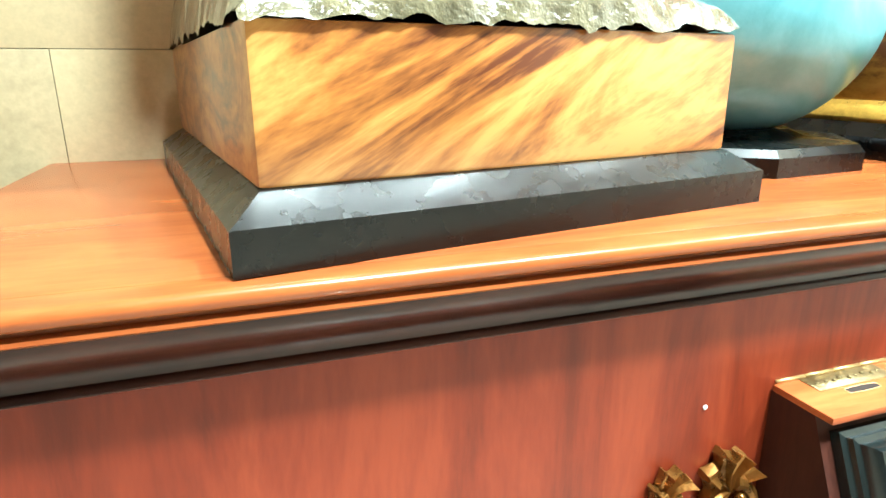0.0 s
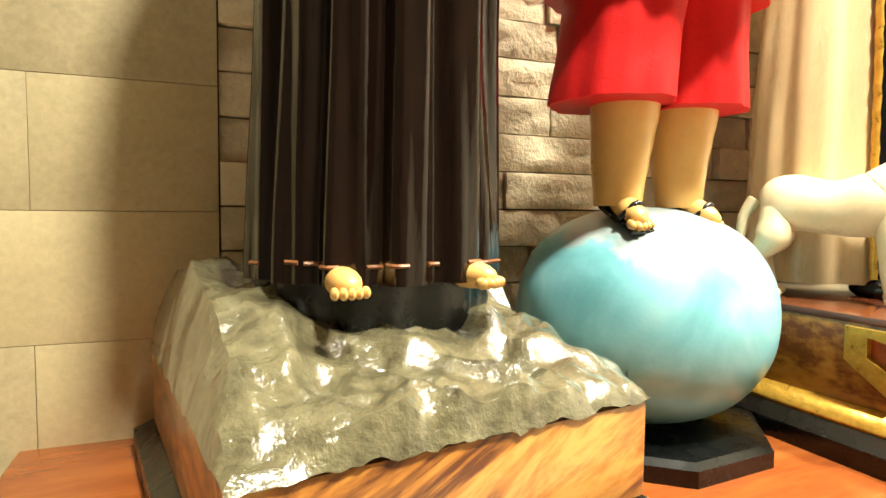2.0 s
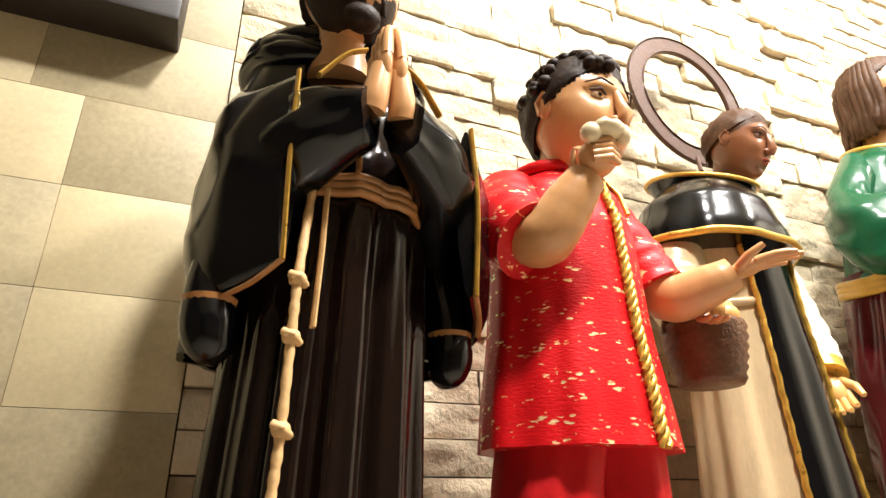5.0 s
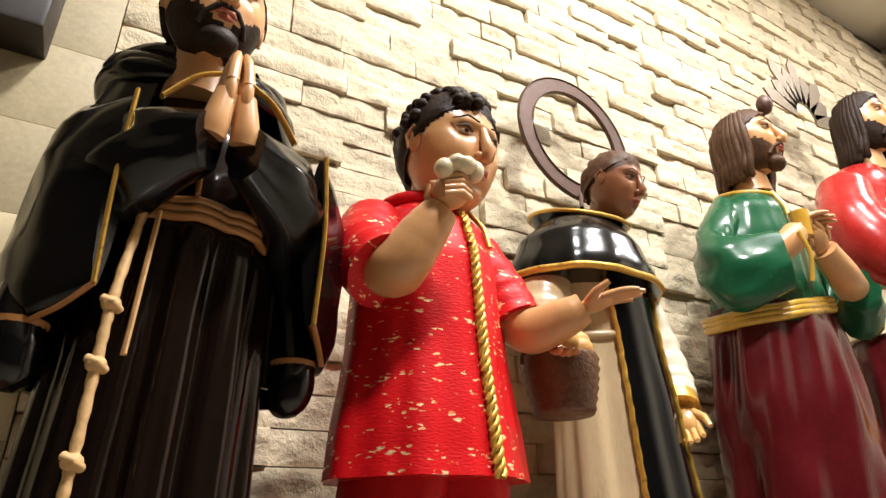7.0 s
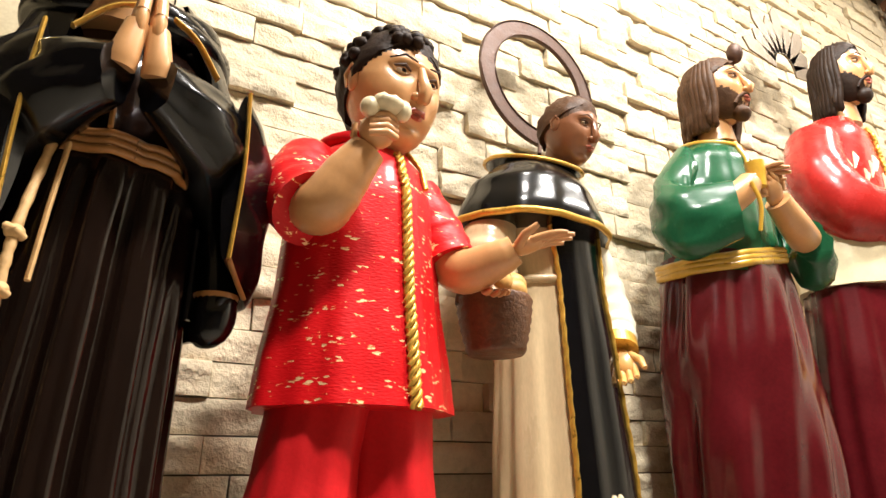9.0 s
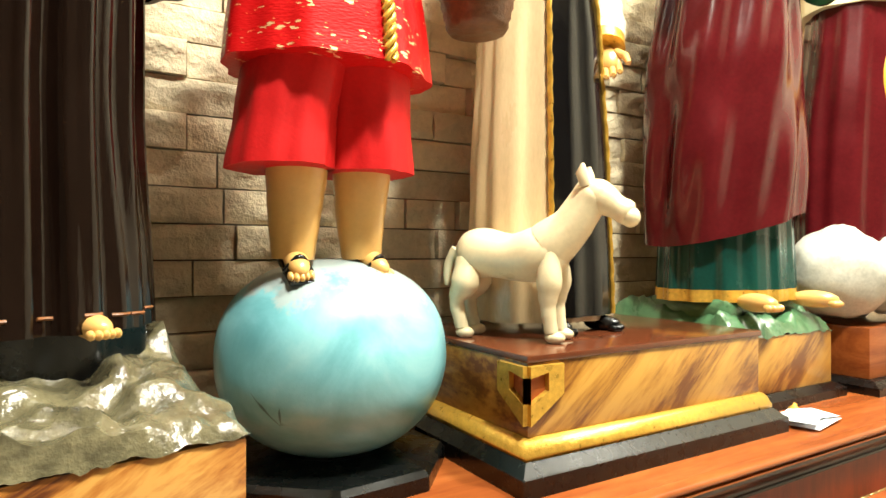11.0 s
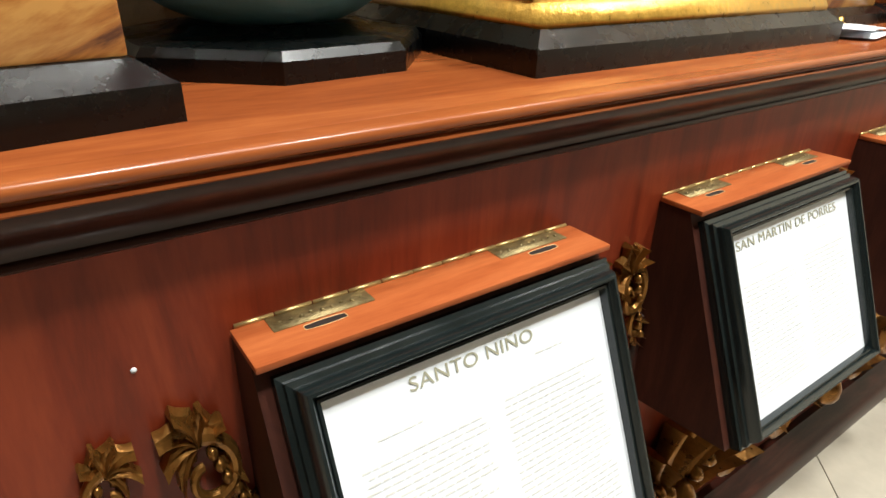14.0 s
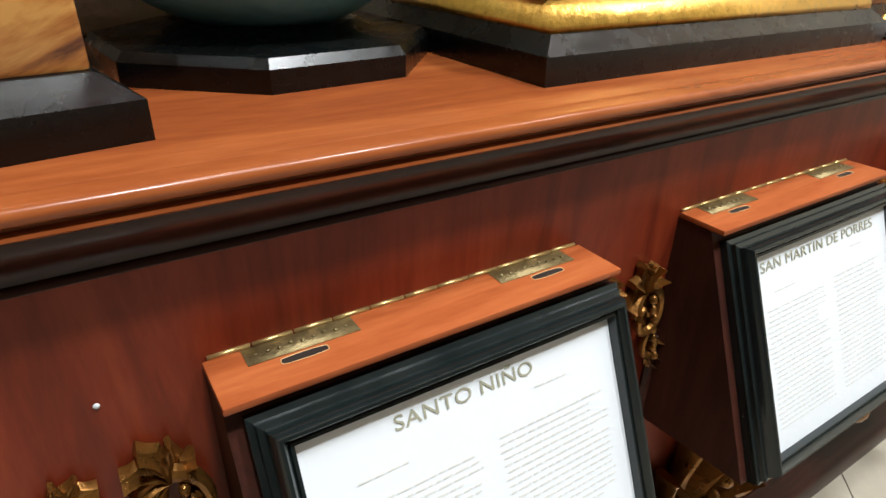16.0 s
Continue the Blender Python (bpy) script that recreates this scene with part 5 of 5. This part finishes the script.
    hand(q, (0.020, -0.168, 0.910), (-0.62, -0.15, 0.55), (0.3, -0.6, 0.7), 0.115, SKIN, 0.45, -1, 0.02)
    q.tube([(-0.050, -0.170, 0.935), (-0.052, -0.170, 0.972), (-0.054, -0.170, 0.998)], [0.016, 0.021, 0.023], YELLOW, 18)
    head(q, (0.064, -0.042, 1.212), 0.200, 12, 0, SKIN, HAIR_BROWN, "long", True)
    q.ball((0.085, -0.105, 1.418), (0.022, 0.022, 0.032), RUST, seg=12, rings=9)
    q.tube([(0.082, -0.085, 1.38), (0.085, -0.102, 1.405)], 0.008, RUST, 8)
    foot(q, -0.10, -0.115, 0.015, -10, 0.11, SKIN_LEG)
    foot(q, 0.10, -0.12, 0.015, 12, 0.11, SKIN_LEG)
    q.box((-0.15, -0.10, -0.02), (0.15, 0.10, 0.04), GREEN_ROCK, 0.02)
    return q


draped_apostle().thing("apostle_statue", "painted bearded statue, green tunic, maroon drape, gold belt", "statue", pose(1.815, 0.305, 1.095, 0, 0, 0), "row of statues", angle=60)


def red_mantle_figure():
    q = Build()
    robe = Cloth([(0.16, 0.0, 0, 0.185, 0.13, 0.05), (0.40, 0.01, 0, 0.19, 0.135, 0.05), (0.75, 0.04, 0, 0.175, 0.125, 0.03), (1.0, 0.08, 0, 0.185, 0.12, 0.01), (1.16, 0.11, 0.005, 0.15, 0.105, 0.0), (1.23, 0.125, 0.01, 0.08, 0.07, 0.0)], 8, 61)
    robe.skin(q, MAROON, 110, 36, lambda th, z: RED_CLOTH if z > 0.86 else (YELLOW if abs(((th + 3.14) % 6.283) - 3.4) < 0.22 else MAROON))
    sash = Cloth([(0.72, 0.04, 0, 0.195, 0.142, 0.05), (0.80, 0.05, 0, 0.20, 0.145, 0.05), (0.93, 0.07, 0, 0.2, 0.136, 0.02)], 5, 71)
    sash.skin(q, IVORY, 90, 14)
    q.tube([robe.at(2 * math.pi * k / 48, 0.935, 0.010) for k in range(49)], 0.010, GOLD_TRIM, 8)
    for k in range(3):
        q.tube([robe.at(radians(18) + 0.05 * math.sin(i * 0.9 + 2.1 * k), 0.94 + 0.25 * i / 40, 0.005) for i in range(41)], 0.007, GOLD_TRIM, 7)
    # gilt leaf sprigs on the mantle
    for k in range(9):
        a, z = radians(-70 + 9 * k), 1.0 + 0.03 * math.sin(k * 2.1)
        q.tube([robe.at(a, z, 0.002), robe.at(a + 0.05, z + 0.03, 0.004), robe.at(a + 0.03, z + 0.055, 0.002)], [0.003, 0.009, 0.002], IVORY, 7, 0.4)
    sleeve(q, [(-0.03, 0.0, 1.12), (-0.10, -0.03, 1.0), (-0.08, -0.09, 0.90), (0.06, -0.16, 0.88)], [0.08, 0.088, 0.085, 0.06], RED_CLOTH, 7, 0.012)
    sleeve(q, [(0.25, 0.0, 1.12), (0.32, -0.03, 1.0), (0.30, -0.10, 0.92), (0.20, -0.17, 1.0)], [0.075, 0.085, 0.08, 0.05], RED_CLOTH, 7, 0.012)
    hand(q, (0.06, -0.165, 0.88), (0.8, -0.4, 0.2), (0.2, -1, 0), 0.12, SKIN, 0.2, 1)
    hand(q, (0.20, -0.17, 1.0), (-0.4, -0.3, 0.8), (0.2, -1, 0), 0.12, SKIN, 0.2, -1)
    drop = Cloth([(0.34, -0.03, -0.09, 0.05, 0.05, 0.12), (0.55, -0.02, -0.095, 0.06, 0.05, 0.10), (0.74, 0.0, -0.08, 0.04, 0.05, 0.02)], 5, 81)
    drop.skin(q, YELLOW, 40, 14)
    head(q, (0.165, -0.05, 1.285), 0.20, 0, 2, SKIN, HAIR, "long", True)
    # fan of flat metal rays behind the head
    for k in range(9):
        a = radians(-80 + 20 * k)
        ln = 0.25 if k % 2 == 0 else 0.20
        c = Vector((0.120, 0.10, 1.48))
        d = Vector((math.sin(a), 0, math.cos(a)))
        s = Vector((math.cos(a), 0, -math.sin(a)))
        ring = [c + d * 0.06 + s * 0.022, c + d * ln * 0.85 + s * 0.030, c + d * ln, c + d * ln * 0.85 - s * 0.030, c + d * 0.06 - s * 0.022]
        q.grid([[p + Vector((0, o, 0)) for p in ring] for o in (-0.003, 0.003)], RAY_METAL)
    # ball-shaped clouds at the feet
    rg = random.Random(5)
    for x, y, z, r in ((-0.22, -0.07, 0.125, 0.115), (-0.05, -0.12, 0.115, 0.105), (0.12, -0.10, 0.10, 0.10), (-0.02, 0.05, 0.10, 0.13), (-0.27, 0.05, 0.08, 0.085)):
        q.ball((x, y, z), (r, r, r * 0.95), CLOUD, seg=28, rings=20, fn=lambda p: 1 + 0.09 * noise.noise(p * 2.4) + 0.03 * noise.noise(p * 6))
    q.v = [(x * 1.0 + 0.06 * max(0, z - 0.3), y, z if z < 0.2 else 0.2 + (z - 0.2) * 1.21) for x, y, z in q.v]
    return q


red_mantle_figure().thing("mantled_statue", "painted long-haired statue, red mantle, ray crown, standing on clouds", "statue", pose(2.33, 0.27, 1.055, 0, 0, 0), "row of statues", angle=60)


def animal_figure():
    """A small ivory-white standing animal: long body on +x, facing -y after turning."""
    q = Build()
    body = path([(-0.105, 0, 0.150), (-0.06, 0, 0.158), (0.0, 0, 0.150), (0.055, 0, 0.158), (0.085, 0, 0.175)], 5)
    rr = [0.030, 0.038, 0.043, 0.046, 0.047, 0.047, 0.046, 0.044, 0.043, 0.043, 0.044, 0.046, 0.048, 0.050, 0.050, 0.049, 0.048, 0.046, 0.043, 0.038, 0.030]
    q.tube(body, rr[:len(body)], IVORY, 20)
    q.tube(path([(0.065, 0, 0.170), (0.105, 0, 0.205), (0.135, 0, 0.245), (0.150, 0, 0.262)], 5), [0.046, 0.045, 0.043, 0.041, 0.039, 0.037, 0.036, 0.034, 0.033, 0.032, 0.031, 0.031, 0.031, 0.031, 0.030, 0.028], IVORY, 18)
    q.ball((0.150, 0, 0.256), (0.034, 0.029, 0.031), IVORY, seg=18, rings=12)
    q.tube(path([(0.160, 0, 0.252), (0.185, 0, 0.236), (0.208, 0, 0.222)], 5), [0.028, 0.027, 0.026, 0.024, 0.022, 0.021, 0.021, 0.022, 0.022, 0.021, 0.015], IVORY, 16)
    q.ball((0.207, 0, 0.219), (0.017, 0.021, 0.018), IVORY, seg=12, rings=9)
    for s in (-1, 1):
        q.tube([(0.135, s * 0.018, 0.275), (0.130, s * 0.026, 0.296), (0.132, s * 0.024, 0.312)], [0.010, 0.011, 0.003], IVORY, 8)
        sleeve(q, [(0.072, s * 0.026, 0.165), (0.075, s * 0.031, 0.110), (0.072, s * 0.030, 0.065), (0.078, s * 0.030, 0.018)], [0.016, 0.024, 0.0145, 0.012], IVORY, 6, 0.03, 12)
        q.ball((0.084, s * 0.030, 0.010), (0.019, 0.014, 0.011), IVORY, seg=10, rings=7)
        sleeve(q, [(-0.088, s * 0.024, 0.150), (-0.086, s * 0.030, 0.105), (-0.104, s * 0.029, 0.070), (-0.094, s * 0.029, 0.018)], [0.018, 0.029, 0.0145, 0.012], IVORY, 6, 0.03, 12)
        q.ball((-0.088, s * 0.029, 0.010), (0.019, 0.014, 0.011), IVORY, seg=10, rings=7)
    q.tube(path([(-0.118, 0, 0.165), (-0.135, 0, 0.135), (-0.138, 0, 0.095)], 4), [0.012, 0.012, 0.011, 0.010, 0.010, 0.009, 0.009, 0.008, 0.005], IVORY, 8)
    q.tube(path([(0.075, 0, 0.212), (0.105, 0, 0.250), (0.130, 0, 0.284)], 4), [0.009] * 9, IVORY, 8)
    return q


animal_figure().thing("animal_figurine", "small ivory white standing horse figurine on plinth top", "figurine", pose(1.124, 0.220, TOP + 0.1822, 0, 0, -57) @ Matrix.Scale(0.90, 4), angle=60)

# ---------------------------------------------------------------- stones, slabs and tiles
rng = random.Random(21)


def stone_mesh(w, h, seed, deep):
    """One split-faced stone: a rough front with broken edges. Origin at its lower left back."""
    nx, nz = max(5, int(w / 0.022)), 5
    off = Vector((seed * 7.3, seed * 2.1, seed))
    vs, fs = [], []
    for i in range(nz + 1):
        for j in range(nx + 1):
            u, v = j / nx, i / nz
            e = 0.0 if (i in (0, nz) or j in (0, nx)) else 1.0
            y = -deep * (0.86 + 0.14 * e) - (0.011 * noise.noise(Vector((u * w * 22, v * h * 28, 0)) + off) + 0.008 * noise.noise(Vector((u * w * 62, v * h * 62, 5)) + off)) * (0.4 + 0.6 * e)
            x = 0.0016 + u * (w - 0.0032) + (0.002 * noise.noise(off + Vector((i, j, 3))) if 0 < j < nx else 0)
            vs.append((x, y, 0.0014 + v * (h - 0.0028)))
    k = nx + 1
    for i in range(nz):
        for j in range(nx):
            fs.append([i * k + j, i * k + j + 1, (i + 1) * k + j + 1, (i + 1) * k + j])
    rim = [j for j in range(k)] + [i * k + nx for i in range(1, nz + 1)] + [nz * k + j for j in range(nx - 1, -1, -1)] + [i * k for i in range(nz - 1, 0, -1)]
    o = len(vs)
    vs += [(vs[r][0], 0.0, vs[r][2]) for r in rim] + [vs[r] for r in rim]
    n = len(rim)
    for a in range(len(rim)):
        c = (a + 1) % len(rim)
        fs.append([o + n + c, o + n + a, o + a, o + c])
    return vs, fs


variants = {}
for wi, w in enumerate((0.12, 0.16, 0.20, 0.25, 0.30)):
    for s in range(5):
        variants[wi, s] = stone_mesh(w, 0.062, wi * 5 + s, 0.010 + 0.006 * s)
widths = (0.12, 0.16, 0.20, 0.25, 0.30)
meshes = {}
far_v, far_f = [], []
count = 0
row = 0
z = 0.66
while z + 0.062 < ZC:
    x = 0.2965
    first = True
    while x < X1 - 0.02:
        wi = rng.randrange(5)
        if first:
            wi = rng.randrange(3)
            first = False
        s = rng.choice((0, 0, 1, 1, 2, 2, 3, 3, 4))
        near = x < 2.2 and 0.98 < z < 2.42
        if near and count < 300:
            count += 1
            if (wi, s) not in meshes:
                me = bpy.data.meshes.new("stone")
                me.from_pydata(variants[wi, s][0], [], variants[wi, s][1])
                me.materials.append(STONE)
                me.polygons.foreach_set("use_smooth", [True] * len(me.polygons))
                meshes[wi, s] = me
            ob = new("stone", meshes[wi, s])
            ob.location = (x, WALL - 0.004, z)
            ob.parent = wall_north
        else:
            o = len(far_v)
            far_v.extend([(min(x + a, X1 - 0.002), WALL - 0.004 + c, z + d) for a, c, d in variants[wi, s][0]])
            far_f.extend([[i + o for i in f] for f in variants[wi, s][1]])
        x += widths[wi]
    z += 0.062
    row += 1
me = bpy.data.meshes.new("upper_stones")
me.from_pydata(far_v, [], far_f)
me.materials.append(STONE)
me.polygons.foreach_set("use_smooth", [True] * len(me.polygons))
ob = tagged(new("upper_stones", me), kind="stuff")
ob.parent = wall_north

# smooth slabs of the pilaster
slab_meshes = {}
for k, w in enumerate((0.22, 0.30, 0.38)):
    q = Build()
    q.box((0.0004, -0.012, 0.0004), (w - 0.0004, 0.0, 0.1696), SLAB, 0.0007)
    slab_meshes[k] = (w, q.mesh("slab"))
z, row = 0.70, 0
while z + 0.17 < ZC:
    x = 0.296
    while x > -1.3:
        k = rng.randrange(3)
        w, me = slab_meshes[k]
        if row % 2 and x == 0.296:
            w, me = slab_meshes[0]
        x -= w
        ob = new("slab", me)
        ob.location = (x, WALL - 0.018, z)
        ob.parent = pilaster
    z += 0.17
    row += 1

# floor tiles, laid at 45 degrees
q = Build()
q.box((0.0012, 0.0012, -0.006), (0.3988, 0.3988, 0.0), TILE, 0.0012)
tile_me = q.mesh("floor_tile", smooth=False)
floor_ob = bpy.data.objects["floor"]
r45 = Matrix.Rotation(radians(45), 4, "Z")
for i in range(-14, 14):
    for j in range(-14, 14):
        p = Vector((1.772, -0.172, 0)) + (r45 @ Vector((0.4 * i, 0.4 * j, 0)))
        mid = p + (r45 @ Vector((0.2, 0.2, 0)))
        if X0 + 0.3 < mid.x < X1 - 0.3 and Y0 + 1.4 < mid.y < 0.25:
            ob = new("floor_tile", tile_me)
            ob.matrix_world = Matrix.Translation(p) @ r45
            ob.parent = floor_ob
